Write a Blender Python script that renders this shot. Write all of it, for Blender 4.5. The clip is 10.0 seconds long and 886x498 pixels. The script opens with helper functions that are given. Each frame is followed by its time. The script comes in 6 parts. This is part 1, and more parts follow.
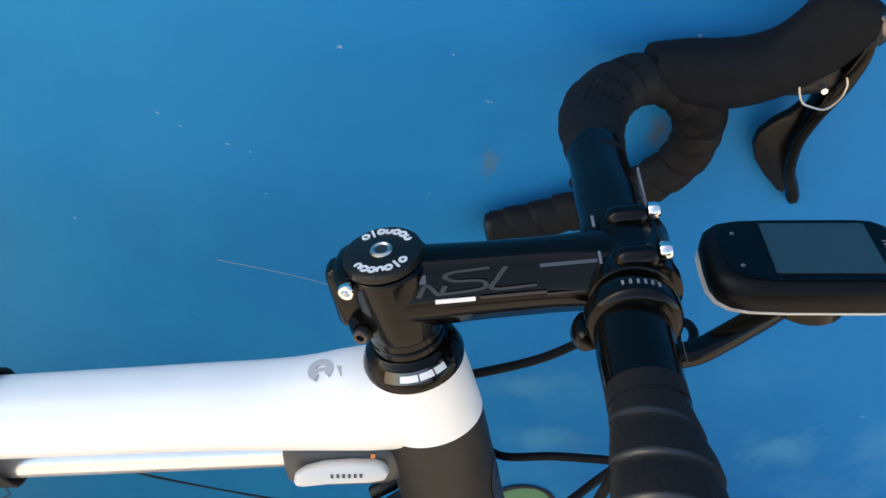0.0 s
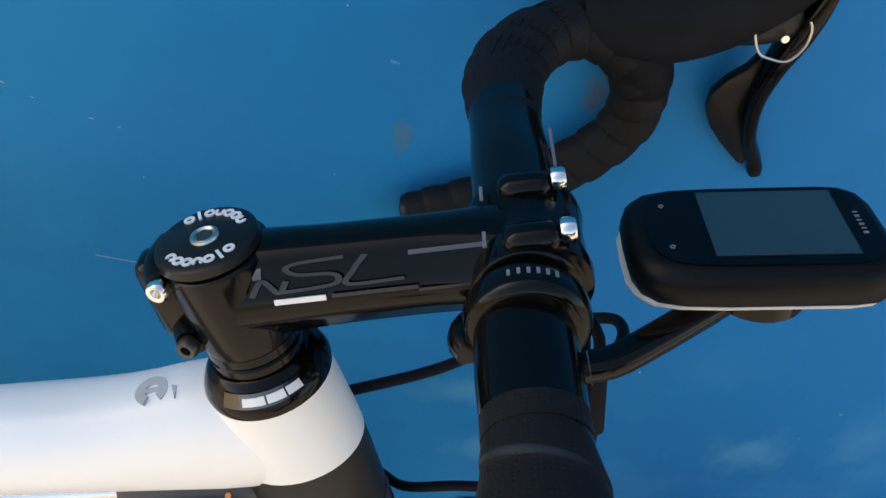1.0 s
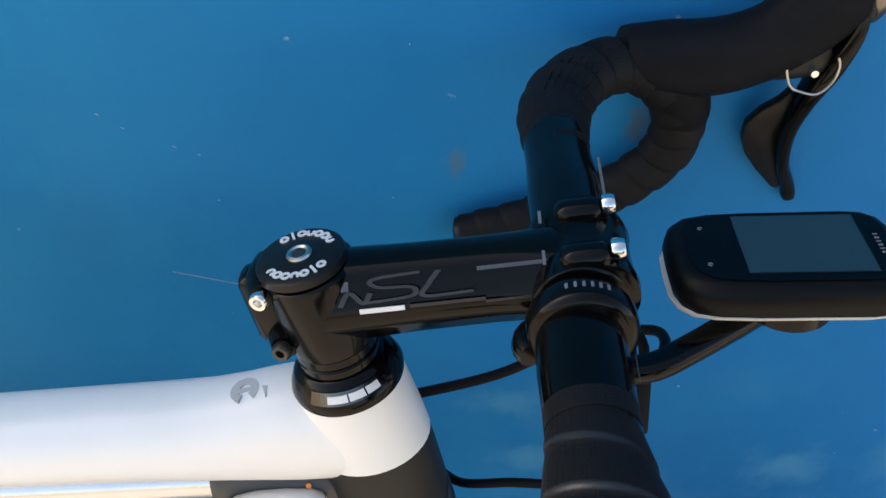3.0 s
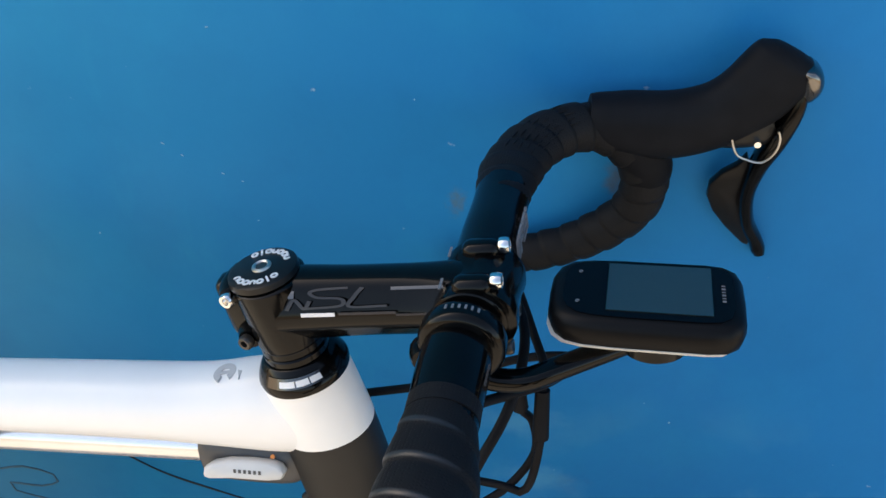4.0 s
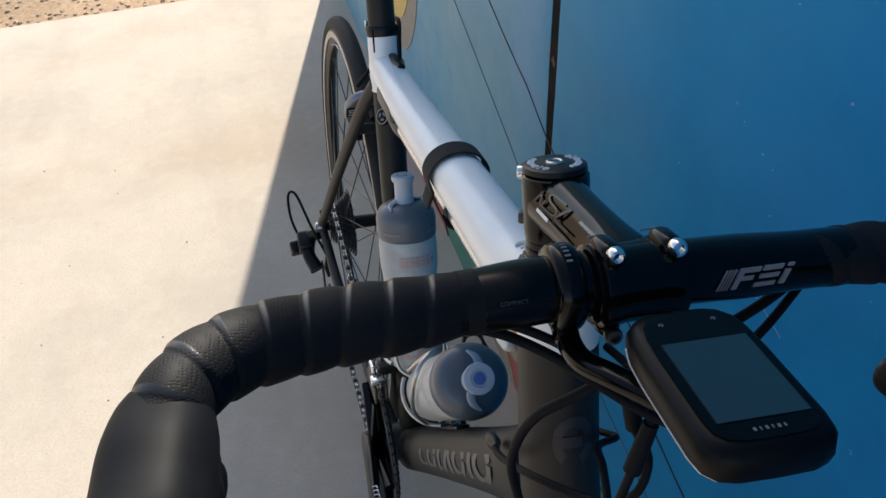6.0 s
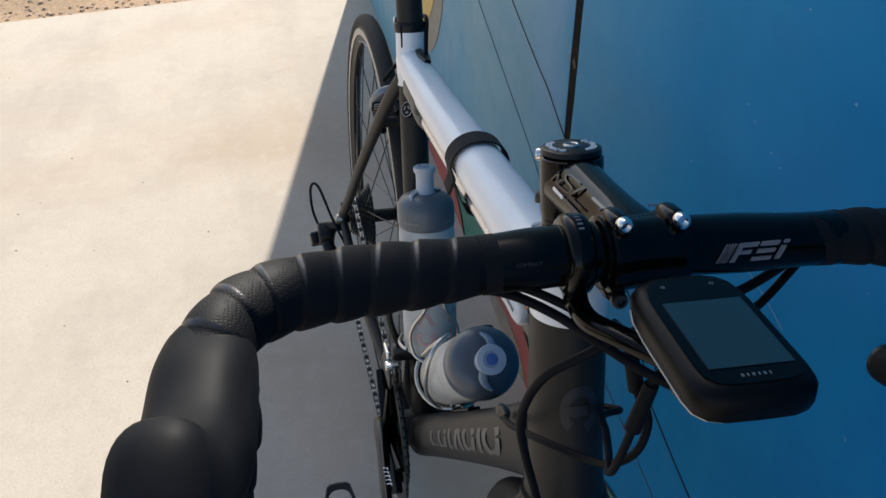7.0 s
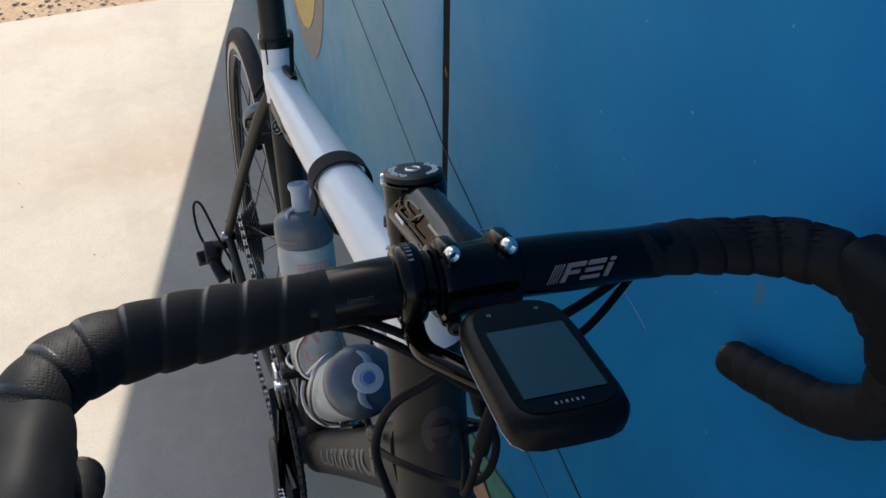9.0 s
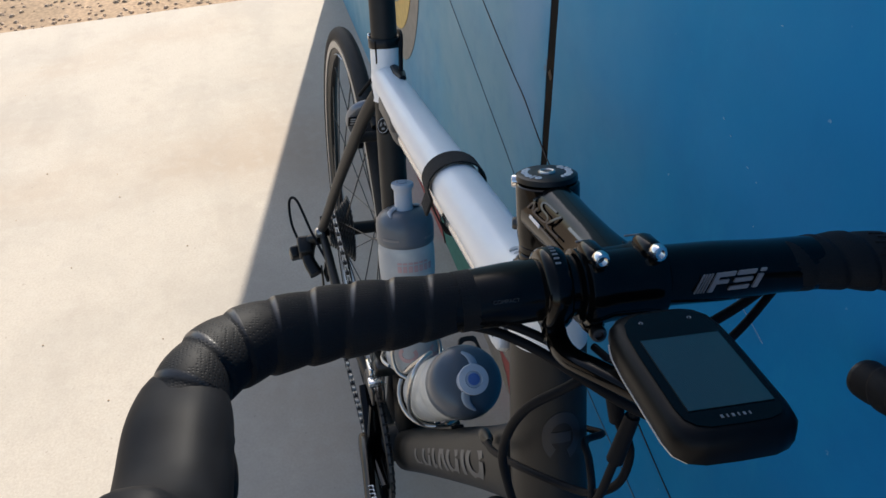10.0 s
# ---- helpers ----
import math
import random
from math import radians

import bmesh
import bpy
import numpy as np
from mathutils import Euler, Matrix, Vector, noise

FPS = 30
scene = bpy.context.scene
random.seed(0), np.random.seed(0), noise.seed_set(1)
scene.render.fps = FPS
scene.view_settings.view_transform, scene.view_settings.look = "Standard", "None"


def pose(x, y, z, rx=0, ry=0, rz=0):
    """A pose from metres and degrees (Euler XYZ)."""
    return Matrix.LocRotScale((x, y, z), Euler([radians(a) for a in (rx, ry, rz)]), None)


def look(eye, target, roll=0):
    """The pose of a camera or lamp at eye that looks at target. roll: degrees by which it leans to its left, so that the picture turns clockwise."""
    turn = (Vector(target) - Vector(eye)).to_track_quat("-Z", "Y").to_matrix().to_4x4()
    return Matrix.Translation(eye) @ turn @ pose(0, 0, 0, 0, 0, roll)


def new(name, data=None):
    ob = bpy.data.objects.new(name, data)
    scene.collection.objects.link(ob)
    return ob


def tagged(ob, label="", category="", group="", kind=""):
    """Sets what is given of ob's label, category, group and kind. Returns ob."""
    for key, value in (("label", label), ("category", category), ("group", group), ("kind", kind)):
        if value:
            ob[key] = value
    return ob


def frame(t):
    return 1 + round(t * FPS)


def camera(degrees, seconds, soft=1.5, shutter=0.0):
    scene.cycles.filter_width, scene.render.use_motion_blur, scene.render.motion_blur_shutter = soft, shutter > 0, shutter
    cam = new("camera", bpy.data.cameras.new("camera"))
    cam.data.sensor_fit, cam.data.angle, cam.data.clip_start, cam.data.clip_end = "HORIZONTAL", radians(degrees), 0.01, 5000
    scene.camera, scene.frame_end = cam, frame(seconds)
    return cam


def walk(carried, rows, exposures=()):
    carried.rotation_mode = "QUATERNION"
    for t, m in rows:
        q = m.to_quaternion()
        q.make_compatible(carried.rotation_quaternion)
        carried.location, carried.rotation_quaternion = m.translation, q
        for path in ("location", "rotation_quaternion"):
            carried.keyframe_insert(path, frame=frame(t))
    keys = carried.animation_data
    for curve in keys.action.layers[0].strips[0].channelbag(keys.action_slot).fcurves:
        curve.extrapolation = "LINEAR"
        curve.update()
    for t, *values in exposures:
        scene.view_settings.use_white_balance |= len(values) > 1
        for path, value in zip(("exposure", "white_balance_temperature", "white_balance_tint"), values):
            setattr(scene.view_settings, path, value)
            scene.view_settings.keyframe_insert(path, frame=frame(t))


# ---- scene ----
cam = camera(55.0, 10.0)
PATH = [
    (0, (0.005, 0.102, 1.194), (0.161, 1.582, -0.142), 8.4),
    (0.2, (0.013, 0.120, 1.169), (0.159, 1.582, -0.189), 8.6),
    (0.5, (0.035, 0.147, 1.144), (0.172, 1.589, -0.236), 8.3),
    (1, (0.061, 0.164, 1.138), (0.252, 1.631, -0.207), 8.2),
    (1.5, (0.045, 0.157, 1.140), (0.177, 1.635, -0.202), 7.4),
    (2, (0.039, 0.149, 1.145), (0.131, 1.626, -0.201), 7.1),
    (2.2, (0.040, 0.143, 1.151), (0.115, 1.626, -0.189), 6.6),
    (3.5, (0.061, 0.113, 1.180), (0.186, 1.629, -0.119), 6.0),
    (3.7, (0.088, 0.090, 1.195), (0.151, 1.617, -0.095), 5.0),
    (4, (0.135, 0.075, 1.223), (-0.042, 1.601, -0.057), 3.6),
    (4.2, (0.154, 0.104, 1.213), (-0.279, 1.590, -0.053), 4.2),
    (4.3, (0.162, 0.130, 1.201), (-0.354, 1.589, -0.065), 5.3),
    (4.5, (0.181, 0.180, 1.188), (-0.503, 1.544, -0.105), 7.1),
    (4.8, (0.234, 0.221, 1.185), (-0.798, 1.301, -0.145), 4.1),
    (5, (0.298, 0.236, 1.181), (-0.977, 1.070, -0.116), 2.5),
    (5.2, (0.345, 0.248, 1.189), (-1.040, 0.880, -0.108), -0.2),
    (5.5, (0.372, 0.249, 1.201), (-1.103, 0.692, -0.075), -2.8),
    (5.7, (0.380, 0.245, 1.198), (-1.126, 0.607, -0.068), -4.1),
    (6.8, (0.422, 0.222, 1.208), (-1.144, 0.514, -0.002), -3.7),
    (7, (0.429, 0.223, 1.205), (-1.126, 0.514, -0.019), -2.9),
    (7.2, (0.431, 0.212, 1.200), (-1.109, 0.482, -0.047), -3.6),
    (7.5, (0.437, 0.180, 1.188), (-1.086, 0.347, -0.098), -4.8),
    (7.7, (0.442, 0.177, 1.179), (-1.061, 0.301, -0.135), -4.1),
    (7.9, (0.431, 0.202, 1.194), (-1.081, 0.355, -0.105), -3.2),
    (8, (0.427, 0.217, 1.200), (-1.106, 0.409, -0.069), -2.8),
    (8.2, (0.429, 0.243, 1.206), (-1.113, 0.528, -0.035), -1.6),
    (8.5, (0.433, 0.271, 1.211), (-1.078, 0.696, -0.028), -1.8),
    (8.8, (0.434, 0.272, 1.215), (-1.061, 0.762, -0.020), -1.4),
    (9, (0.429, 0.265, 1.217), (-1.068, 0.750, -0.017), -1.9),
    (9.2, (0.426, 0.252, 1.218), (-1.084, 0.712, -0.010), -1.5),
    (9.5, (0.423, 0.242, 1.217), (-1.107, 0.638, -0.009), -2.5),
    (10, (0.416, 0.230, 1.216), (-1.131, 0.561, -0.008), -3.4),
]
EXPOSURES = [(0, 2.08, 7700, 10), (0.2, 1.9, 7700, 10), (0.5, 1.75, 7700, 10), (0.8, 1.72, 7700, 10), (2.2, 1.72, 7600, 10), (3.5, 1.72, 7600, 10), (3.7, 1.68, 7600, 10), (4.0, 1.85, 7600, 10), (4.5, 1.95, 7700, 10), (5.0, 2.1, 8100, 10), (5.5, 1.38, 7300, 10), (6.8, 0.88, 6700, 10), (7.5, 0.95, 6650, 10), (8.0, 1.0, 6600, 10), (8.5, 0.9, 6650, 10), (10, 0.92, 6650, 10)]
walk(cam, [(t, look(eye, target, roll)) for t, eye, target, roll in PATH], EXPOSURES)

# ---- sky and sun ----
SUN_EL = 40.0
world = bpy.data.worlds.new("world")
scene.world = world
world.use_nodes = True
wn = world.node_tree.nodes
sky = wn.new("ShaderNodeTexSky")
sky.sky_type = "NISHITA"
sky.sun_disc = False
sky.sun_elevation = radians(SUN_EL)
sky.sun_rotation = radians(-74)
sky.dust_density = 1.5
wn["Background"].inputs[1].default_value = 0.12
world.node_tree.links.new(sky.outputs[0], wn["Background"].inputs[0])
sun_data = bpy.data.lights.new("sun", "SUN")
sun_data.energy, sun_data.angle, sun_data.color = 4.0, radians(0.55), (1.0, 0.95, 0.87)
sun = new("sun", sun_data)
ce = math.cos(radians(SUN_EL))
toward_sun = Vector((-0.9626 * ce, 0.271 * ce, math.sin(radians(SUN_EL))))
sun.matrix_world = look(toward_sun * 20, (0, 0, 0))


# ---- materials ----
def material(name, base, rough=0.5, metal=0.0, vary=0.0, scale=40.0, bump=0.0, bump_scale=400.0, coat=0.0,
             second=None, mix_scale=3.0, mix_low=0.45, mix_high=0.6, trans=0.0, rough_vary=0.0, spec=0.5):
    """Principled surface with fine grain, a broad second tone and relief."""
    m = bpy.data.materials.new(name)
    m.use_nodes = True
    nt = m.node_tree
    n, link = nt.nodes, nt.links.new
    b = n["Principled BSDF"]
    b.inputs["Base Color"].default_value = (*base, 1)
    b.inputs["Roughness"].default_value = rough
    b.inputs["Metallic"].default_value = metal
    b.inputs["Coat Weight"].default_value = coat
    b.inputs["Coat Roughness"].default_value = 0.06
    b.inputs["Transmission Weight"].default_value = trans
    b.inputs["Specular IOR Level"].default_value = spec
    co = n.new("ShaderNodeTexCoord")
    col = None
    if second:
        big = n.new("ShaderNodeTexNoise")
        big.inputs["Scale"].default_value = mix_scale
        big.inputs["Detail"].default_value = 5
        link(co.outputs["Object"], big.inputs["Vector"])
        ramp = n.new("ShaderNodeMapRange")
        ramp.inputs["From Min"].default_value, ramp.inputs["From Max"].default_value = mix_low, mix_high
        link(big.outputs["Fac"], ramp.inputs["Value"])
        mx = n.new("ShaderNodeMix")
        mx.data_type = "RGBA"
        mx.inputs[6].default_value, mx.inputs[7].default_value = (*base, 1), (*second, 1)
        link(ramp.outputs[0], mx.inputs[0])
        col = mx.outputs[2]
    if vary:
        fine = n.new("ShaderNodeTexNoise")
        fine.inputs["Scale"].default_value = scale
        fine.inputs["Detail"].default_value = 6
        link(co.outputs["Object"], fine.inputs["Vector"])
        hsv = n.new("ShaderNodeHueSaturation")
        mr = n.new("ShaderNodeMapRange")
        mr.inputs["From Min"].default_value, mr.inputs["From Max"].default_value = 0.3, 0.7
        mr.inputs["To Min"].default_value, mr.inputs["To Max"].default_value = 1 - vary, 1 + vary
        link(fine.outputs["Fac"], mr.inputs["Value"])
        link(mr.outputs[0], hsv.inputs["Value"])
        hsv.inputs["Color"].default_value = (*base, 1)
        if col:
            link(col, hsv.inputs["Color"])
        col = hsv.outputs[0]
    if col:
        link(col, b.inputs["Base Color"])
    if rough_vary:
        rn = n.new("ShaderNodeTexNoise")
        rn.inputs["Scale"].default_value = scale * 0.4
        rn.inputs["Detail"].default_value = 5
        link(co.outputs["Object"], rn.inputs["Vector"])
        rm = n.new("ShaderNodeMapRange")
        rm.inputs["From Min"].default_value, rm.inputs["From Max"].default_value = 0.3, 0.7
        rm.inputs["To Min"].default_value, rm.inputs["To Max"].default_value = max(0.02, rough - rough_vary), min(1, rough + rough_vary)
        link(rn.outputs["Fac"], rm.inputs["Value"])
        link(rm.outputs[0], b.inputs["Roughness"])
    if bump:
        bn = n.new("ShaderNodeTexNoise")
        bn.inputs["Scale"].default_value = bump_scale
        bn.inputs["Detail"].default_value = 4
        link(co.outputs["Object"], bn.inputs["Vector"])
        bp = n.new("ShaderNodeBump")
        bp.inputs["Strength"].default_value = bump
        bp.inputs["Distance"].default_value = 0.001
        link(bn.outputs["Fac"], bp.inputs["Height"])
        link(bp.outputs[0], b.inputs["Normal"])
    return m


def wall_paint():
    """Sprayed blue mural paint: deep blue turning paler and greener along the wall, with pale scuffs, specks and drips."""
    m = material("blue_wall_paint", (0.03, 0.2, 0.5), 0.5, bump=0.12, bump_scale=220, rough_vary=0.08, spec=0.1)
    nt = m.node_tree
    n, link = nt.nodes, nt.links.new
    b = n["Principled BSDF"]
    geo = n.new("ShaderNodeNewGeometry")
    sep = n.new("ShaderNodeSeparateXYZ")
    link(geo.outputs["Position"], sep.inputs[0])
    warp = n.new("ShaderNodeTexNoise")
    warp.inputs["Scale"].default_value, warp.inputs["Detail"].default_value = 1.7, 3
    link(geo.outputs["Position"], warp.inputs["Vector"])
    add = n.new("ShaderNodeMath")
    add.operation = "MULTIPLY_ADD"
    link(warp.outputs["Fac"], add.inputs[0])
    add.inputs[1].default_value = 0.5
    link(sep.outputs[0], add.inputs[2])
    ramp = n.new("ShaderNodeValToRGB")
    mr = n.new("ShaderNodeMapRange")
    mr.inputs["From Min"].default_value, mr.inputs["From Max"].default_value = -1.6, 1.0
    link(add.outputs[0], mr.inputs["Value"])
    link(mr.outputs[0], ramp.inputs[0])
    e = ramp.color_ramp.elements
    e[0].position, e[0].color = 0.0, (0.17, 0.33, 0.40, 1)
    e[1].position, e[1].color = 1.0, (0.001, 0.16, 0.43, 1)
    for p, c in ((0.3, (0.19, 0.35, 0.42)), (0.44, (0.17, 0.34, 0.43)), (0.52, (0.06, 0.27, 0.42)), (0.62, (0.006, 0.2, 0.41)), (0.75, (0.001, 0.178, 0.425))):
        k = e.new(p)
        k.color = (*c, 1)
    col = ramp.outputs[0]

    def layer(col, scale, low, high, colour, strength, stretch=(1, 1, 1), detail=6):
        mp = n.new("ShaderNodeMapping")
        mp.inputs["Scale"].default_value = stretch
        link(geo.outputs["Position"], mp.inputs[0])
        t = n.new("ShaderNodeTexNoise")
        t.inputs["Scale"].default_value, t.inputs["Detail"].default_value, t.inputs["Roughness"].default_value = scale, detail, 0.62
        link(mp.outputs[0], t.inputs["Vector"])
        r = n.new("ShaderNodeMapRange")
        r.inputs["From Min"].default_value, r.inputs["From Max"].default_value = low, high
        r.inputs["To Max"].default_value = strength
        link(t.outputs["Fac"], r.inputs["Value"])
        x = n.new("ShaderNodeMix")
        x.data_type = "RGBA"
        x.inputs[7].default_value = (*colour, 1)
        link(r.outputs[0], x.inputs[0])
        link(col, x.inputs[6])
        return x.outputs[2]

    col = layer(col, 2.6, 0.5, 0.8, (0.006, 0.3, 0.5), 0.5)
    col = layer(col, 1.1, 0.5, 0.75, (0.002, 0.125, 0.32), 0.5)
    col = layer(col, 6.0, 0.62, 0.8, (0.025, 0.36, 0.5), 0.35, (1, 1, 0.35))
    col = layer(col, 17.0, 0.5, 0.74, (0.003, 0.115, 0.3), 0.18)
    col = layer(col, 60.0, 0.73, 0.78, (0.45, 0.55, 0.6), 0.45, (1, 1, 1), 3)
    col = layer(col, 9.0, 0.68, 0.8, (0.12, 0.15, 0.14), 0.3)
    # cloudy pale scuffs low on the deep blue panel
    masks = []
    for axis, a0, a1 in ((2, 0.68, 0.52), (0, 0.05, 0.3)):
        q = n.new("ShaderNodeMapRange")
        q.interpolation_type = "SMOOTHSTEP"
        q.inputs["From Min"].default_value, q.inputs["From Max"].default_value = a0, a1
        link(sep.outputs[axis], q.inputs["Value"])
        masks.append(q)
    cloud = n.new("ShaderNodeTexNoise")
    cloud.inputs["Scale"].default_value, cloud.inputs["Detail"].default_value = 7.0, 7
    link(geo.outputs["Position"], cloud.inputs["Vector"])
    cr = n.new("ShaderNodeMapRange")
    cr.inputs["From Min"].default_value, cr.inputs["From Max"].default_value, cr.inputs["To Max"].default_value = 0.5, 0.72, 0.5
    link(cloud.outputs["Fac"], cr.inputs["Value"])
    m1, m2 = n.new("ShaderNodeMath"), n.new("ShaderNodeMath")
    m1.operation = m2.operation = "MULTIPLY"
    link(masks[0].outputs[0], m1.inputs[0])
    link(masks[1].outputs[0], m1.inputs[1])
    link(m1.outputs[0], m2.inputs[0])
    link(cr.outputs[0], m2.inputs[1])
    scuff = n.new("ShaderNodeMix")
    scuff.data_type = "RGBA"
    scuff.inputs[7].default_value = (0.12, 0.36, 0.46, 1)
    link(m2.outputs[0], scuff.inputs[0])
    link(col, scuff.inputs[6])
    col = scuff.outputs[2]

    def spot(col, x, z, rx, rz, colour, strength, grain):
        """A soft-edged patch of colour with its own ragged shape."""
        mp = n.new("ShaderNodeMapping")
        mp.vector_type = "TEXTURE"
        mp.inputs["Location"].default_value, mp.inputs["Scale"].default_value = (x, 0.602, z), (rx, 1000, rz)
        link(geo.outputs["Position"], mp.inputs[0])
        ln = n.new("ShaderNodeVectorMath")
        ln.operation = "LENGTH"
        link(mp.outputs[0], ln.inputs[0])
        t = n.new("ShaderNodeTexNoise")
        t.inputs["Scale"].default_value, t.inputs["Detail"].default_value = grain, 6
        link(geo.outputs["Position"], t.inputs["Vector"])
        rag = n.new("ShaderNodeMath")
        rag.operation = "MULTIPLY_ADD"
        rag.inputs[1].default_value = 1.6
        link(t.outputs["Fac"], rag.inputs[0])
        link(ln.outputs["Value"], rag.inputs[2])
        r = n.new("ShaderNodeMapRange")
        r.interpolation_type = "SMOOTHSTEP"
        r.inputs["From Min"].default_value, r.inputs["From Max"].default_value = 1.75, 0.75
        r.inputs["To Max"].default_value = strength
        link(rag.outputs[0], r.inputs["Value"])
        x_ = n.new("ShaderNodeMix")
        x_.data_type = "RGBA"
        x_.inputs[7].default_value = (*colour, 1)
        link(r.outputs[0], x_.inputs[0])
        link(col, x_.inputs[6])
        return x_.outputs[2]

    for x, z, rx, rz, colour, strength, grain in (
            # broad paler patch beside the joint, broad darker patch low on the right
            (-0.40, 0.95, 0.36, 0.50, (0.012, 0.27, 0.50), 0.5, 5), (0.45, 0.38, 0.50, 0.30, (0.001, 0.10, 0.29), 0.65, 4),
            (0.18, 0.51, 0.05, 0.03, (0.10, 0.34, 0.48), 0.35, 40), (0.16, 0.59, 0.06, 0.03, (0.10, 0.34, 0.48), 0.35, 40), (0.42, 0.52, 0.06, 0.04, (0.10, 0.34, 0.48), 0.35, 40),
            (-0.67, 0.75, 0.12, 0.5, (0.22, 0.37, 0.52), 0.55, 6), (-0.575, 0.52, 0.03, 0.03, (0.2, 0.32, 0.42), 0.5, 60),
            (0.082, 0.828, 0.010, 0.020, (0.11, 0.13, 0.09), 0.5, 210), (0.199, 0.868, 0.012, 0.024, (0.14, 0.11, 0.05), 0.55, 110), (-0.566, 0.70, 0.022, 0.026, (0.2, 0.11, 0.04), 0.8, 90)):
        col = spot(col, x, z, rx, rz, colour, strength, grain)
    link(col, b.inputs["Base Color"])
    return m


def concrete_mat():
    m = material("concrete", (0.422, 0.367, 0.3), 0.9, vary=0.08, scale=190, bump=0.3, bump_scale=340)
    nt = m.node_tree
    n, link = nt.nodes, nt.links.new
    b = n["Principled BSDF"]
    geo = n.new("ShaderNodeNewGeometry")
    col = b.inputs["Base Color"].links[0].from_socket

    def layer(col, scale, low, high, colour, strength, stretch=(1, 1, 1), detail=7):
        mp = n.new("ShaderNodeMapping")
        mp.inputs["Scale"].default_value = stretch
        link(geo.outputs["Position"], mp.inputs[0])
        t = n.new("ShaderNodeTexNoise")
        t.inputs["Scale"].default_value, t.inputs["Detail"].default_value = scale, detail
        link(mp.outputs[0], t.inputs["Vector"])
        r = n.new("ShaderNodeMapRange")
        r.inputs["From Min"].default_value, r.inputs["From Max"].default_value = low, high
        r.inputs["To Max"].default_value = strength
        link(t.outputs["Fac"], r.inputs["Value"])
        x = n.new("ShaderNodeMix")
        x.data_type = "RGBA"
        x.inputs[7].default_value = (*colour, 1)
        link(r.outputs[0], x.inputs[0])
        link(col, x.inputs[6])
        return x.outputs[2]

    col = layer(col, 2.2, 0.48, 0.72, (0.31, 0.272, 0.228), 0.6)
    col = layer(col, 3.5, 0.5, 0.75, (0.33, 0.285, 0.235), 0.6, (0.35, 1.6, 1))
    col = layer(col, 1.4, 0.5, 0.68, (0.35, 0.265, 0.19), 0.65, (1, 0.7, 1))
    col = layer(col, 10.0, 0.54, 0.74, (0.3, 0.25, 0.2), 0.25)
    col = layer(col, 26.0, 0.5, 0.72, (0.48, 0.435, 0.375), 0.2)
    col = layer(col, 44.0, 0.52, 0.7, (0.29, 0.255, 0.215), 0.14, (1, 1, 1), 9)
    col = layer(col, 90.0, 0.7, 0.76, (0.25, 0.215, 0.18), 0.5, (1, 1, 1), 2)
    col = layer(col, 55.0, 0.78, 0.81, (0.16, 0.135, 0.115), 0.45, (1, 1, 1), 2)
    # rust smudge beside the wheel
    mp = n.new("ShaderNodeMapping")
    mp.vector_type = "TEXTURE"
    mp.inputs["Location"].default_value, mp.inputs["Scale"].default_value, mp.inputs["Rotation"].default_value = (-0.497, 0.467, 0), (0.034, 0.020, 1), (0, 0, 0.7)
    link(geo.outputs["Position"], mp.inputs[0])
    ln = n.new("ShaderNodeVectorMath")
    ln.operation = "LENGTH"
    link(mp.outputs[0], ln.inputs[0])
    rag = n.new("ShaderNodeTexNoise")
    rag.inputs["Scale"].default_value, rag.inputs["Detail"].default_value = 70, 6
    link(geo.outputs["Position"], rag.inputs["Vector"])
    sm = n.new("ShaderNodeMath")
    sm.operation = "MULTIPLY_ADD"
    sm.inputs[1].default_value = 1.5
    link(rag.outputs["Fac"], sm.inputs[0])
    link(ln.outputs["Value"], sm.inputs[2])
    fade = n.new("ShaderNodeMapRange")
    fade.interpolation_type = "SMOOTHSTEP"
    fade.inputs["From Min"].default_value, fade.inputs["From Max"].default_value, fade.inputs["To Max"].default_value = 1.7, 0.8, 0.75
    link(sm.outputs[0], fade.inputs["Value"])
    rust = n.new("ShaderNodeMix")
    rust.data_type = "RGBA"
    rust.inputs[7].default_value = (0.15, 0.085, 0.04, 1)
    link(fade.outputs[0], rust.inputs[0])
    link(col, rust.inputs[6])
    link(rust.outputs[2], b.inputs["Base Color"])
    return m


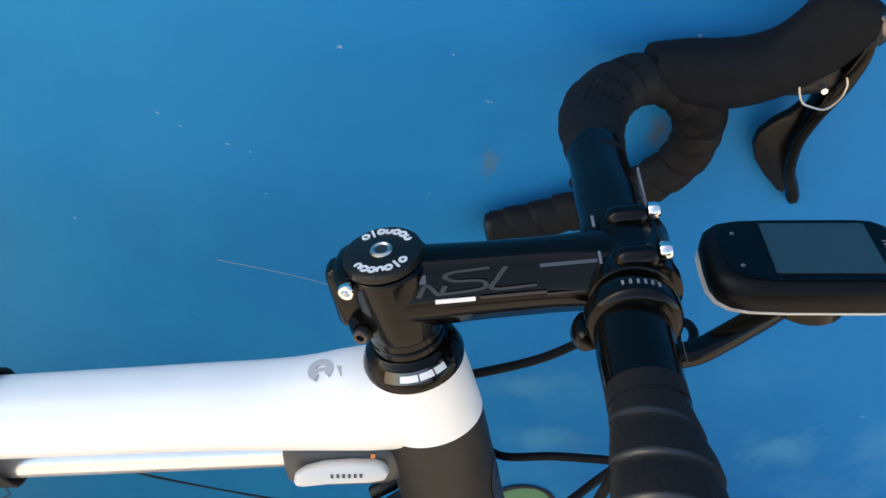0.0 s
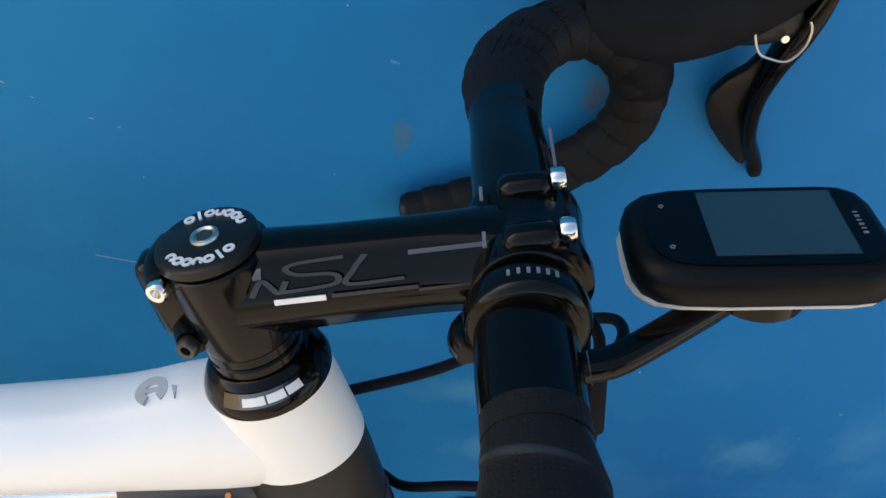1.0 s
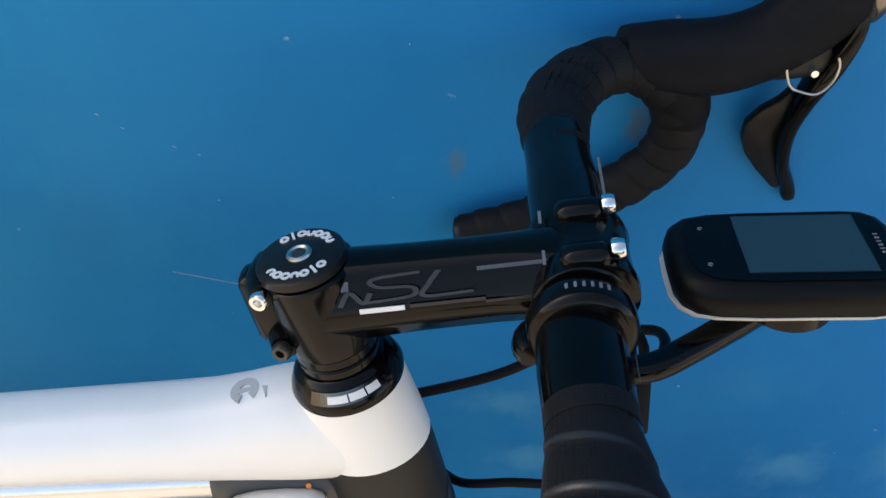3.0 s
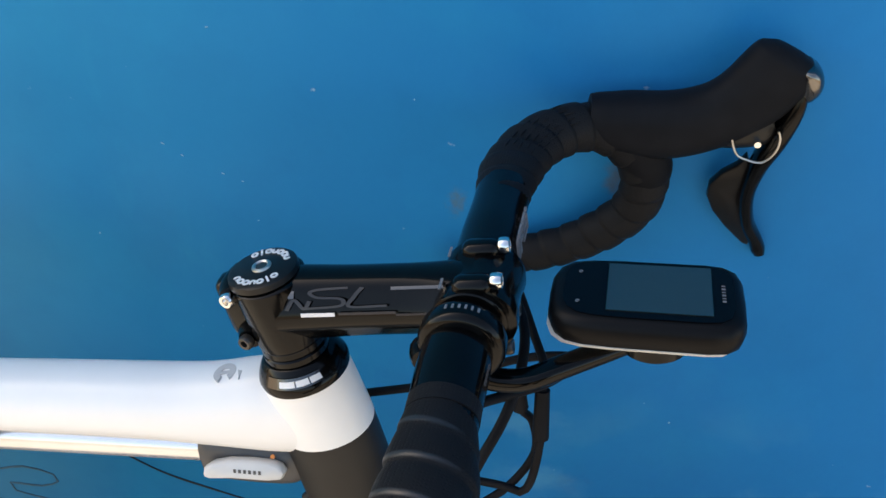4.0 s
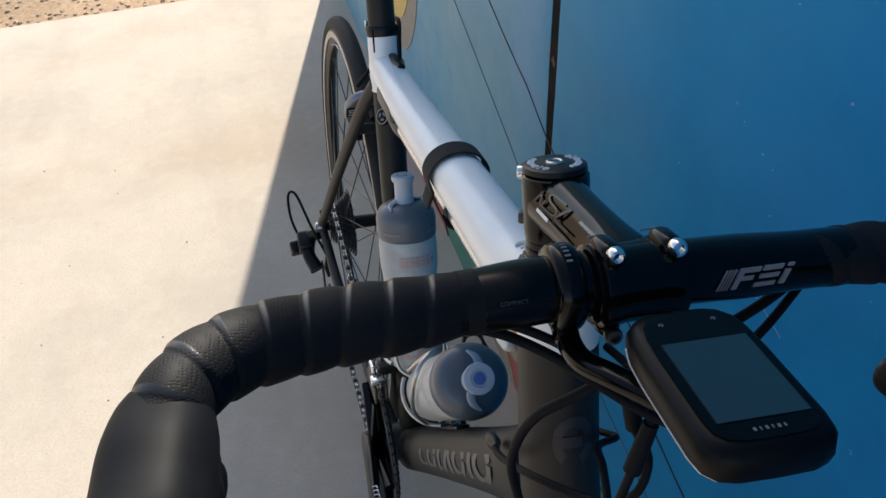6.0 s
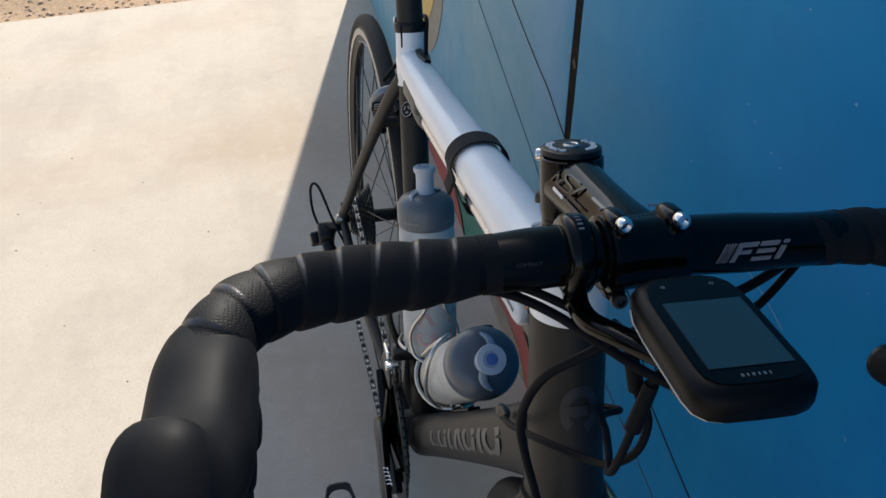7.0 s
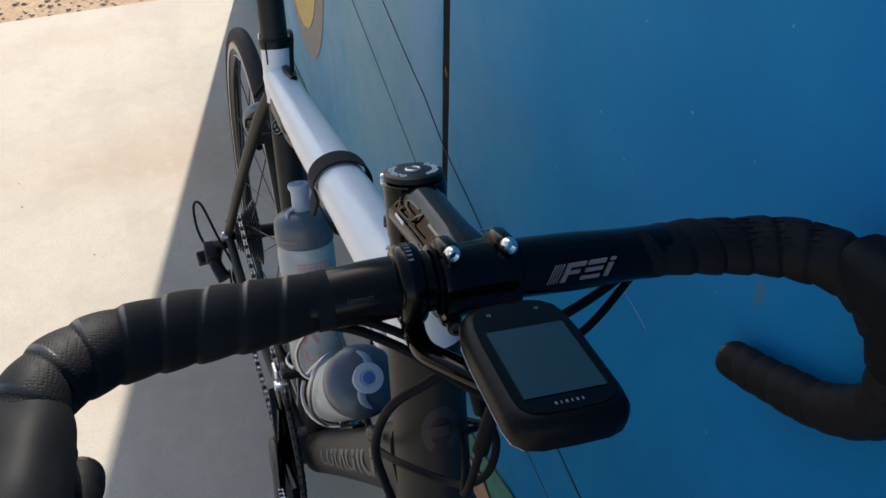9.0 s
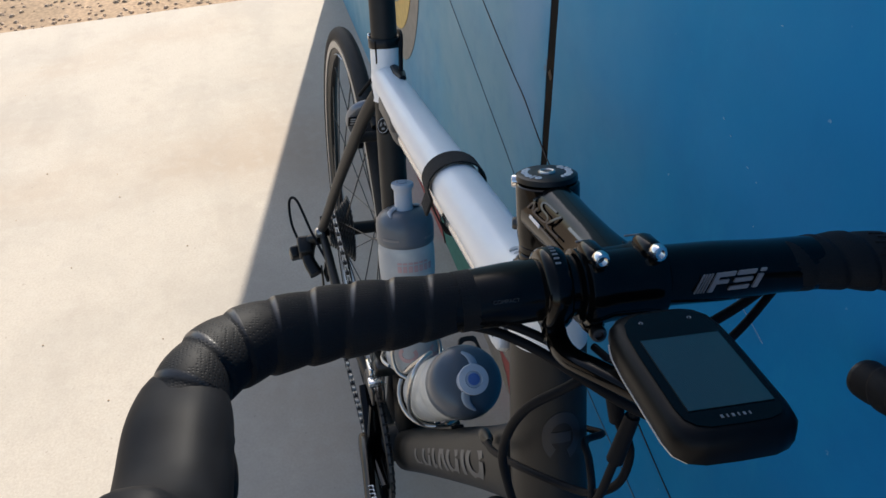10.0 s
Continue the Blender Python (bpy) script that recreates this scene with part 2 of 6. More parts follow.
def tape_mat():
    """Black bar tape: dull perforated laps, their top borders painted with a glint."""
    m = material("bar_tape", (0.0034, 0.0035, 0.004), 0.5, vary=0.2, scale=90, spec=0.1)
    nt = m.node_tree
    n, link = nt.nodes, nt.links.new
    b = n["Principled BSDF"]
    co = n.new("ShaderNodeTexCoord")
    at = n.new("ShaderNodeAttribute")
    at.attribute_name = "lap_glint"
    v = n.new("ShaderNodeTexVoronoi")
    v.inputs["Scale"].default_value = 620
    v.inputs["Randomness"].default_value = 0.3
    link(co.outputs["Object"], v.inputs["Vector"])
    hole = n.new("ShaderNodeMapRange")
    hole.inputs["From Min"].default_value, hole.inputs["From Max"].default_value = 0.16, 0.44
    link(v.outputs["Distance"], hole.inputs["Value"])
    # paler tone and sharper gloss imitate the sky's glint on the lap borders
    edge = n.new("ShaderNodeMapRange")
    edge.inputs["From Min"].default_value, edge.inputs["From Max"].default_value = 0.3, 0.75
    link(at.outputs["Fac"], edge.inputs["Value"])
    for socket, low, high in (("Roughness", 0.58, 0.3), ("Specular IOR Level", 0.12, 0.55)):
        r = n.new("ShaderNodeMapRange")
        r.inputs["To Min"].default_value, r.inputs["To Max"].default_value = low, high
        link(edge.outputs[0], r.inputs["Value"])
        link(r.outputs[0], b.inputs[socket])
    tone = n.new("ShaderNodeMix")
    tone.data_type = "RGBA"
    tone.inputs[6].default_value, tone.inputs[7].default_value = (0.0085, 0.0088, 0.0098, 1), (0.016, 0.016, 0.017, 1)
    link(edge.outputs[0], tone.inputs[0])
    link(tone.outputs[2], b.inputs["Base Color"])
    flat = n.new("ShaderNodeMix")
    flat.inputs[3].default_value = 0.7
    link(edge.outputs[0], flat.inputs[0])
    link(hole.outputs[0], flat.inputs[2])
    bp = n.new("ShaderNodeBump")
    bp.inputs["Strength"].default_value, bp.inputs["Distance"].default_value = 0.35, 0.0004
    link(flat.outputs[0], bp.inputs["Height"])
    link(bp.outputs[0], b.inputs["Normal"])
    return m


MAT = dict(
    wall=wall_paint(),
    concrete=concrete_mat(),
    gravel=material("dirt_and_gravel", (0.34, 0.23, 0.14), 0.95, vary=0.3, scale=60, bump=0.8, bump_scale=80, second=(0.25, 0.17, 0.1), mix_scale=1.5),
    stone=material("gravel_stone", (0.36, 0.26, 0.18), 0.9, vary=0.3, scale=30),
    seam=material("black_joint_sealant", (0.005, 0.0045, 0.004), 0.8, spec=0.1, vary=0.3, scale=60, second=(0.03, 0.016, 0.008), mix_scale=9, mix_low=0.55, mix_high=0.7),
    back=material("grey_cladding", (0.2, 0.24, 0.28), 0.6, vary=0.1, scale=12),
    white=material("white_lacquer", (0.81, 0.8, 0.785), 0.36, vary=0.02, scale=30, coat=0.2),
    matte=material("matte_black_carbon", (0.015, 0.0142, 0.0132), 0.48, spec=0.27, vary=0.12, scale=50, bump=0.06, bump_scale=900),
    gloss=material("gloss_black_carbon", (0.002, 0.002, 0.002), 0.14, vary=0.2, scale=40, spec=0.19),
    anod=material("black_anodised", (0.005, 0.005, 0.005), 0.36, spec=0.3, vary=0.15, scale=60, rough_vary=0.06),
    tape=tape_mat(),
    rubber=material("hood_rubber", (0.0085, 0.0092, 0.011), 0.5, spec=0.05, vary=0.15, scale=70, bump=0.03, bump_scale=1400),
    tyre=material("tyre_rubber", (0.012, 0.012, 0.0125), 0.75, spec=0.3, vary=0.2, scale=80, bump=0.2, bump_scale=500),
    chrome=material("polished_steel", (0.75, 0.74, 0.72), 0.14, metal=1.0, vary=0.08, scale=80),
    steel=material("brushed_steel", (0.5, 0.49, 0.47), 0.32, metal=1.0, vary=0.12, scale=120),
    track=material("brake_track_aluminium", (0.36, 0.355, 0.345), 0.42, metal=0.9, vary=0.1, scale=90),
    darksteel=material("dark_steel", (0.09, 0.085, 0.08), 0.4, metal=0.9, vary=0.25, scale=90),
    silveral=material("silver_grey_aluminium", (0.2, 0.21, 0.23), 0.35, metal=0.4, vary=0.1, scale=90),
    greyal=material("grey_aluminium", (0.06, 0.062, 0.066), 0.4, metal=0.5, vary=0.1, scale=90),
    decal=material("grey_decal", (0.16, 0.16, 0.168), 0.35, vary=0.06, scale=60),
    ddecal=material("dark_grey_decal", (0.085, 0.083, 0.080), 0.45, vary=0.06, scale=60),
    ghost=material("faint_blue_grey_decal", (0.0165, 0.0172, 0.0205), 0.45, vary=0.06, scale=60),
    pale=material("pale_grey_decal", (0.47, 0.47, 0.47), 0.4, vary=0.05, scale=60),
    wdecal=material("white_decal", (0.7, 0.7, 0.7), 0.35, vary=0.05, scale=60),
    sgrey=material("dim_grey_decal", (0.04, 0.04, 0.043), 0.16, vary=0.06, scale=60, spec=0.2),
    plate=material("tinted_polished_plate", (0.17, 0.16, 0.15), 0.17, metal=1.0, vary=0.1, scale=60),
    silverdecal=material("silver_decal", (0.11, 0.11, 0.11), 0.2, metal=1.0, vary=0.06, scale=60),
    pump=material("silver_pump_tube", (0.72, 0.72, 0.73), 0.22, metal=0.75, vary=0.05, scale=50),
    greyplastic=material("grey_plastic", (0.05, 0.051, 0.054), 0.45, vary=0.08, scale=80, bump=0.05, bump_scale=700),
    lightplastic=material("light_grey_plastic", (0.55, 0.55, 0.54), 0.4, vary=0.05, scale=60),
    orange=material("orange_dot", (0.8, 0.25, 0.05), 0.4),
    strap=material("black_hook_strap", (0.008, 0.008, 0.008), 0.9, vary=0.3, scale=300, bump=0.5, bump_scale=1200),
    bottle=material("translucent_bottle", (0.5, 0.49, 0.455), 0.38, vary=0.05, scale=30, second=(0.34, 0.35, 0.355), mix_scale=16, mix_low=0.45, mix_high=0.62, trans=0.0),
    bcap=material("smoke_grey_cap", (0.095, 0.108, 0.125), 0.34, vary=0.08, scale=40),
    bcap_dark=material("dark_smoke_cap", (0.07, 0.084, 0.103), 0.3, vary=0.08, scale=40),
    fin=material("smoky_pale_fin", (0.27, 0.31, 0.36), 0.3, vary=0.06, scale=40),
    nozzle=material("milky_nozzle", (0.42, 0.45, 0.5), 0.35, vary=0.04, scale=40),
    blue=material("blue_valve", (0.07, 0.14, 0.36), 0.4),
    red=material("faded_red_print", (0.5, 0.31, 0.29), 0.5, vary=0.1, scale=60),
    screen=material("screen_glass", (0.016, 0.03, 0.031), 0.04, vary=0.03, scale=20, spec=1.0),
    device=material("device_black", (0.0026, 0.0026, 0.003), 0.42, spec=0.13, vary=0.1, scale=90),
    bezel=material("device_bezel", (0.0016, 0.0016, 0.0018), 0.2, spec=0.14, vary=0.1, scale=40),
    offwhite=material("off_white_plastic", (0.66, 0.64, 0.58), 0.45, vary=0.04, scale=60),
    m_green=material("mural_green", (0.06, 0.19, 0.13), 0.55, vary=0.15, scale=40, second=(0.09, 0.24, 0.17), mix_scale=6),
    m_red=material("mural_red", (0.42, 0.085, 0.06), 0.55, vary=0.15, scale=40, second=(0.34, 0.09, 0.07), mix_scale=8),
    m_orange=material("mural_orange", (0.5, 0.25, 0.12), 0.55, vary=0.15, scale=40, second=(0.42, 0.22, 0.12), mix_scale=8),
    m_yellow=material("mural_yellow", (0.55, 0.36, 0.09), 0.55, vary=0.15, scale=40),
    m_tan=material("mural_tan", (0.33, 0.25, 0.17), 0.6, vary=0.15, scale=40, second=(0.28, 0.21, 0.15), mix_scale=8),
    m_grey=material("mural_grey_brown", (0.24, 0.22, 0.19), 0.55, vary=0.15, scale=30, second=(0.17, 0.16, 0.15), mix_scale=5),
    m_leaf=material("mural_leaf_green", (0.10, 0.23, 0.11), 0.55, vary=0.1, scale=40),
    m_taupe=material("mural_taupe", (0.2, 0.18, 0.15), 0.55, vary=0.15, scale=40),
    m_pale=material("mural_pale_blue", (0.2, 0.32, 0.42), 0.5, vary=0.15, scale=30),
    m_line=material("mural_black_line", (0.01, 0.012, 0.016), 0.5, vary=0.2, scale=60),
    m_faint=material("mural_faint_line", (0.06, 0.13, 0.17), 0.5, vary=0.2, scale=60),
    chip=material("paint_chip", (0.26, 0.4, 0.5), 0.6),
    rust=material("rust_stain", (0.09, 0.052, 0.026), 0.85, vary=0.4, scale=120),
)


# ---- mesh helpers ----
def join(*geos):
    verts, faces = [], []
    for v, f in geos:
        o = len(verts)
        verts += v
        faces += [tuple(i + o for i in q) for q in f]
    return verts, faces


def unit_section(n=16, power=2.0):
    out = []
    for i in range(n):
        a = 2 * math.pi * i / n
        c, s = math.cos(a), math.sin(a)
        out.append((math.copysign(abs(c) ** (2 / power), c), math.copysign(abs(s) ** (2 / power), s)))
    return out


def smooth_path(pts, step):
    """Catmull-Rom through the points (tuples of any length), resampled at about step metres."""
    p = [np.array(q, float) for q in pts]
    p = [2 * p[0] - p[1]] + p + [2 * p[-1] - p[-2]]
    out = []
    for i in range(1, len(p) - 2):
        k = max(1, int(np.linalg.norm((p[i + 1] - p[i])[:3]) / step))
        for j in range(k):
            t = j / k
            a, b, c, d = p[i - 1], p[i], p[i + 1], p[i + 2]
            out.append(0.5 * (2 * b + (c - a) * t + (2 * a - 5 * b + 4 * c - d) * t * t + (3 * b - a - 3 * c + d) * t ** 3))
    out.append(p[-2])
    return out


def sweep(rows, section=None, up=(0, 0, 1), cap=True, ripple=None):
    """Tube through rows of (x, y, z, side radius, up radius)."""
    section = section or unit_section()
    n = len(section)
    rows = [tuple(r) if len(r) == 5 else (*r, r[3]) for r in map(tuple, rows)]
    pts = [Vector(r[:3]) for r in rows]
    verts, faces = [], []
    ref = Vector(up)
    dist = 0.0
    for i, r in enumerate(rows):
        tan = (pts[min(i + 1, len(pts) - 1)] - pts[max(i - 1, 0)]).normalized()
        side = tan.cross(ref)
        if side.length < 1e-4:
            side = tan.orthogonal()
        side.normalize()
        ref = side.cross(tan).normalized()
        if i:
            dist += (pts[i] - pts[i - 1]).length
        for k, (a, b) in enumerate(section):
            g = 1.0 + (ripple(dist, k / n) / r[3] if ripple else 0.0)
            verts.append(tuple(pts[i] + side * (a * r[3] * g) + ref * (b * r[4] * g)))
    m = len(rows)
    for i in range(m - 1):
        for k in range(n):
            k2 = (k + 1) % n
            faces.append((i * n + k, (i + 1) * n + k, (i + 1) * n + k2, i * n + k2))
    if cap:
        faces.append(tuple(range(n)))
        faces.append(tuple(range((m - 1) * n, m * n))[::-1])
    return verts, faces


def tube(a, b, ra, rb=None, n=16, power=2.0, flat=1.0):
    rb = ra if rb is None else rb
    return sweep([(*a, ra, ra * flat), (*b, rb, rb * flat)], unit_section(n, power))


def lathe(profile, origin, axis, n=24, cap=True):
    """Turned shape: profile of (radius, distance along axis)."""
    ax = Vector(axis).normalized()
    e1 = ax.orthogonal().normalized()
    e2 = ax.cross(e1)
    o = Vector(origin)
    verts, faces = [], []
    for r, z in profile:
        for k in range(n):
            a = 2 * math.pi * k / n
            verts.append(tuple(o + ax * z + e1 * (r * math.cos(a)) + e2 * (r * math.sin(a))))
    m = len(profile)
    for i in range(m - 1):
        for k in range(n):
            k2 = (k + 1) % n
            faces.append((i * n + k, i * n + k2, (i + 1) * n + k2, (i + 1) * n + k))
    if cap:
        faces.append(tuple(range(n))[::-1])
        faces.append(tuple(range((m - 1) * n, m * n)))
    return verts, faces


def torus(center, axis, major, profile, n=64):
    """Ring of a closed cross-section: profile of (radial offset, offset along axis)."""
    ax = Vector(axis).normalized()
    e1 = ax.orthogonal().normalized()
    e2 = ax.cross(e1)
    o = Vector(center)
    verts, faces = [], []
    p = len(profile)
    for i in range(n):
        a = 2 * math.pi * i / n
        rad = e1 * math.cos(a) + e2 * math.sin(a)
        verts += [tuple(o + rad * (major + dr) + ax * da) for dr, da in profile]
    for i in range(n):
        for k in range(p):
            faces.append((i * p + k, ((i + 1) % n) * p + k, ((i + 1) % n) * p + (k + 1) % p, i * p + (k + 1) % p))
    return verts, faces


def slab(size, bevel=0.0, m=None):
    """Bevelled box about the origin, moved by the matrix m."""
    x, y, z = (v / 2 for v in size)
    b = min(bevel, x * 0.9, y * 0.9, z * 0.9)
    verts, faces = [], []
    if b <= 0:
        verts = [(sx * x, sy * y, sz * z) for sx in (-1, 1) for sy in (-1, 1) for sz in (-1, 1)]
        faces = [(0, 1, 3, 2), (4, 6, 7, 5), (0, 4, 5, 1), (2, 3, 7, 6), (0, 2, 6, 4), (1, 5, 7, 3)]
    else:
        bm = bmesh.new()
        bmesh.ops.create_cube(bm, size=1.0, matrix=Matrix.Diagonal((2 * x, 2 * y, 2 * z, 1)))
        bmesh.ops.bevel(bm, geom=list(bm.edges), offset=b, segments=3, profile=0.5, affect="EDGES")
        bm.verts.ensure_lookup_table()
        verts = [tuple(v.co) for v in bm.verts]
        faces = [tuple(v.index for v in f.verts) for f in bm.faces]
        bm.free()
    if m is not None:
        verts = [tuple(m @ Vector(v)) for v in verts]
    return verts, faces


def prism(outline, thick, m=None, bevel=0.0):
    """A plate: outline of (u, v) in the plane, thickness along the third axis, edges rounded by bevel."""
    n = len(outline)
    rings = [(outline, -thick / 2)] if not bevel else []
    if bevel:
        cu, cv = sum(p[0] for p in outline) / n, sum(p[1] for p in outline) / n

        def inset(d):
            return [(u - d * (u - cu) / max(1e-6, math.hypot(u - cu, v - cv)), v - d * (v - cv) / max(1e-6, math.hypot(u - cu, v - cv))) for u, v in outline]
        rings = [(inset(bevel), -thick / 2), (inset(bevel * 0.3), -thick / 2 + bevel * 0.3), (outline, -thick / 2 + bevel),
                 (outline, thick / 2 - bevel), (inset(bevel * 0.3), thick / 2 - bevel * 0.3), (inset(bevel), thick / 2)]
    else:
        rings.append((outline, thick / 2))
    verts = [(u, v, w) for o, w in rings for u, v in o]
    faces = []
    for i in range(len(rings) - 1):
        for k in range(n):
            k2 = (k + 1) % n
            faces.append((i * n + k, i * n + k2, (i + 1) * n + k2, (i + 1) * n + k))
    faces.append(tuple(range(n))[::-1])
    faces.append(tuple(range((len(rings) - 1) * n, len(rings) * n)))
    if m is not None:
        verts = [tuple(m @ Vector(v)) for v in verts]
    return verts, faces


def skin(a, b, r, t0, t1, ang0, ang1, lift=0.0006, up=(0, 0, 1), nu=6, nv=8, r2=None):
    """A thin curved patch on a tube from a to b: stretch t0..t1 of its length, angles in degrees from up towards the rider's right."""
    a, b = Vector(a), Vector(b)
    tan = (b - a).normalized()
    side = tan.cross(Vector(up)).normalized()
    top = side.cross(tan).normalized()
    verts, faces = [], []
    for layer in (0.0, lift):
        for i in range(nu + 1):
            t = t0 + (t1 - t0) * i / nu
            rr = r if r2 is None else r + (r2 - r) * t
            for j in range(nv + 1):
                g = radians(ang0 + (ang1 - ang0) * j / nv)
                verts.append(tuple(a + (b - a) * t + (top * math.cos(g) + side * math.sin(g)) * (rr + layer)))
    w, n = nv + 1, (nu + 1) * (nv + 1)
    for i in range(nu):
        for j in range(nv):
            q = (i * w + j, i * w + j + 1, (i + 1) * w + j + 1, (i + 1) * w + j)
            faces.append(tuple(k + n for k in q[::-1]))
            faces.append(q)
    rim = [j for j in range(w)] + [i * w + nv for i in range(1, nu + 1)] + [nu * w + j for j in range(nv - 1, -1, -1)] + [i * w for i in range(nu - 1, 0, -1)]
    for k in range(len(rim)):
        p, q = rim[k], rim[(k + 1) % len(rim)]
        faces.append((p, p + n, q + n, q))
    return verts, faces


def strip(a, b, r, pts, w_t, w_g, lift=0.0008, up=(0, 0, 1)):
    """A raised painted stroke on a tube from a to b: pts of (share of the length, degrees from up), half widths in share and degrees."""
    a, b = Vector(a), Vector(b)
    tan = (b - a).normalized()
    side = tan.cross(Vector(up)).normalized()
    top = side.cross(tan).normalized()

    def on(t, g, h):
        g = radians(g)
        return tuple(a + (b - a) * t + (top * math.cos(g) + side * math.sin(g)) * (r + h))
    p = smooth_path([(t / w_t, g / w_g, 0) for t, g in pts], 0.35)
    n, verts, faces = len(p), [], []
    for i in range(n):
        d = p[min(i + 1, n - 1)] - p[max(i - 1, 0)]
        d = d / (np.linalg.norm(d) + 1e-9)
        for h in (0.0, lift):
            for q in (1, -1):
                verts.append(on((p[i][0] - q * d[1]) * w_t, (p[i][1] + q * d[0]) * w_g, h))
    for i in range(n - 1):
        k, m = 4 * i, 4 * i + 4
        faces += [(k + 2, k + 3, m + 3, m + 2), (k, m, m + 1, k + 1), (k, k + 2, m + 2, m), (k + 1, m + 1, m + 3, k + 3)]
    faces += [(0, 1, 3, 2), (4 * n - 4, 4 * n - 2, 4 * n - 1, 4 * n - 3)]
    return verts, faces


def oval(tc, gc, rt, rg, a0, a1, n=16):
    return [(tc + rt * math.cos(radians(a0 + (a1 - a0) * i / n)), gc + rg * math.sin(radians(a0 + (a1 - a0) * i / n))) for i in range(n + 1)]


def place_frame(origin, x_axis, normal):
    x = Vector(x_axis).normalized()
    z = (Vector(normal) - x * Vector(normal).dot(x)).normalized()
    y = z.cross(x)
    m = Matrix((x, y, z)).transposed().to_4x4()
    m.translation = Vector(origin)
    return m


def make(name, geo, mat, parent=None, label="", smooth=True, angle=40):
    me = bpy.data.meshes.new(name)
    me.from_pydata(geo[0], [], geo[1])
    me.materials.append(MAT[mat])
    bm = bmesh.new()
    bm.from_mesh(me)
    bmesh.ops.recalc_face_normals(bm, faces=bm.faces)
    bm.to_mesh(me)
    bm.free()
    if smooth:
        me.polygons.foreach_set("use_smooth", [True] * len(me.polygons))
        me.set_sharp_from_angle(angle=radians(angle))
    ob = new(name, me)
    if parent:
        ob.parent = parent
    if label:
        ob["label"] = label
    return ob


def part(name, geo, mat, parent, label="", **kw):
    return make(name, geo, mat, parent, label, **kw)


# ---- ground and wall ----
WALL_Y, WALL_END, WALL_X1, WALL_TOP, SEAM_X = 0.602, -3.03, 3.2, 2.36, -0.561

ground = make("ground", ([(-400, -400, -0.03), (400, -400, -0.03), (400, 400, -0.03), (-400, 400, -0.03)], [(0, 1, 2, 3)]), "gravel", smooth=False)
tagged(ground, "brown dirt and gravel around the slab", "ground", kind="structure")
pavement = new("pavement")
tagged(pavement, "pale sunlit concrete slab with dark specks", "pavement", kind="structure")
for x0, x1, y0, y1 in ((-2.88, 4.5, -0.855, 0.62), (-2.88, 4.5, -4.2, -0.866)):
    part("slab", slab((x1 - x0, y1 - y0, 0.14), 0.004, pose((x0 + x1) / 2, (y0 + y1) / 2, -0.07)), "concrete", pavement, smooth=False)

part("joint_fill", slab((7.36, 0.0108, 0.06), 0, pose(0.81, -0.8605, -0.037)), "seam", pavement, "dark dirt in the joint", smooth=False)
rng = random.Random(4)


def pebble(x, y, z, r):
    v, f = [], []
    for i in range(3):
        h = (-0.5, 0.1, 0.6)[i] * r
        w = (0.7, 1.0, 0.45)[i] * r
        for k in range(5):
            a = 2 * math.pi * (k + rng.random() * 0.5) / 5
            v.append((x + w * math.cos(a) * rng.uniform(0.7, 1.3), y + w * math.sin(a) * rng.uniform(0.7, 1.3), z + h))
    for i in range(2):
        f += [(i * 5 + k, i * 5 + (k + 1) % 5, i * 5 + 5 + (k + 1) % 5, i * 5 + 5 + k) for k in range(5)]
    f += [(10, 11, 12, 13, 14)]
    return v, f


gravel = make("gravel", join(*[pebble(-2.9 - 3.2 * rng.random() ** 1.3, rng.uniform(-4, 1.5), -0.03, rng.uniform(0.004, 0.014)) for _ in range(5200)]), "stone")
tagged(gravel, "loose brown gravel beside the slab", "gravel", kind="stuff")
grit = make("grit", join(*[pebble(rng.uniform(-2.6, 0.3), rng.uniform(-0.84, 0.0), 0.001, rng.uniform(0.0008, 0.0024)) for _ in range(40)], *[pebble(rng.gauss(-1.42, 0.17), rng.gauss(-0.66, 0.07), 0.001, rng.uniform(0.0008, 0.0022)) for _ in range(60)]), "gravel")
tagged(grit, "dark grit scattered over the concrete", "grit", kind="stuff")

wall = make("wall_north", slab((WALL_X1 - WALL_END, 2.4, WALL_TOP), 0, pose((WALL_X1 + WALL_END) / 2, WALL_Y + 0.012 + 1.2, WALL_TOP / 2)), "back", smooth=False)
tagged(wall, "blue painted panel wall of a cabin with a mural along its foot", "wall", kind="structure")


def wall_plate(name, outline, mat, lift=0.0, thick=0.012, label=""):
    """A flat piece on the wall: outline of (x, z), its front at lift before the wall's face."""
    v = [(x, WALL_Y - lift, z) for x, z in outline] + [(x, WALL_Y - lift + thick, z) for x, z in outline]
    n = len(outline)
    f = [tuple(range(n)), tuple(range(n, 2 * n))[::-1]] + [(k, (k + 1) % n, n + (k + 1) % n, n + k) for k in range(n)]
    return part(name, (v, f), mat, wall, label, smooth=False)


def wobble(a, b, n, amp, seed):
    r = random.Random(seed)
    return [(a[0] + (b[0] - a[0]) * i / n + r.uniform(-amp, amp), a[1] + (b[1] - a[1]) * i / n) for i in range(n + 1)]


def seam_half(z):
    return float(np.interp(z, [0, 0.25, 0.45, 0.7, WALL_TOP], [0.003, 0.005, 0.0115, 0.0135, 0.015]))


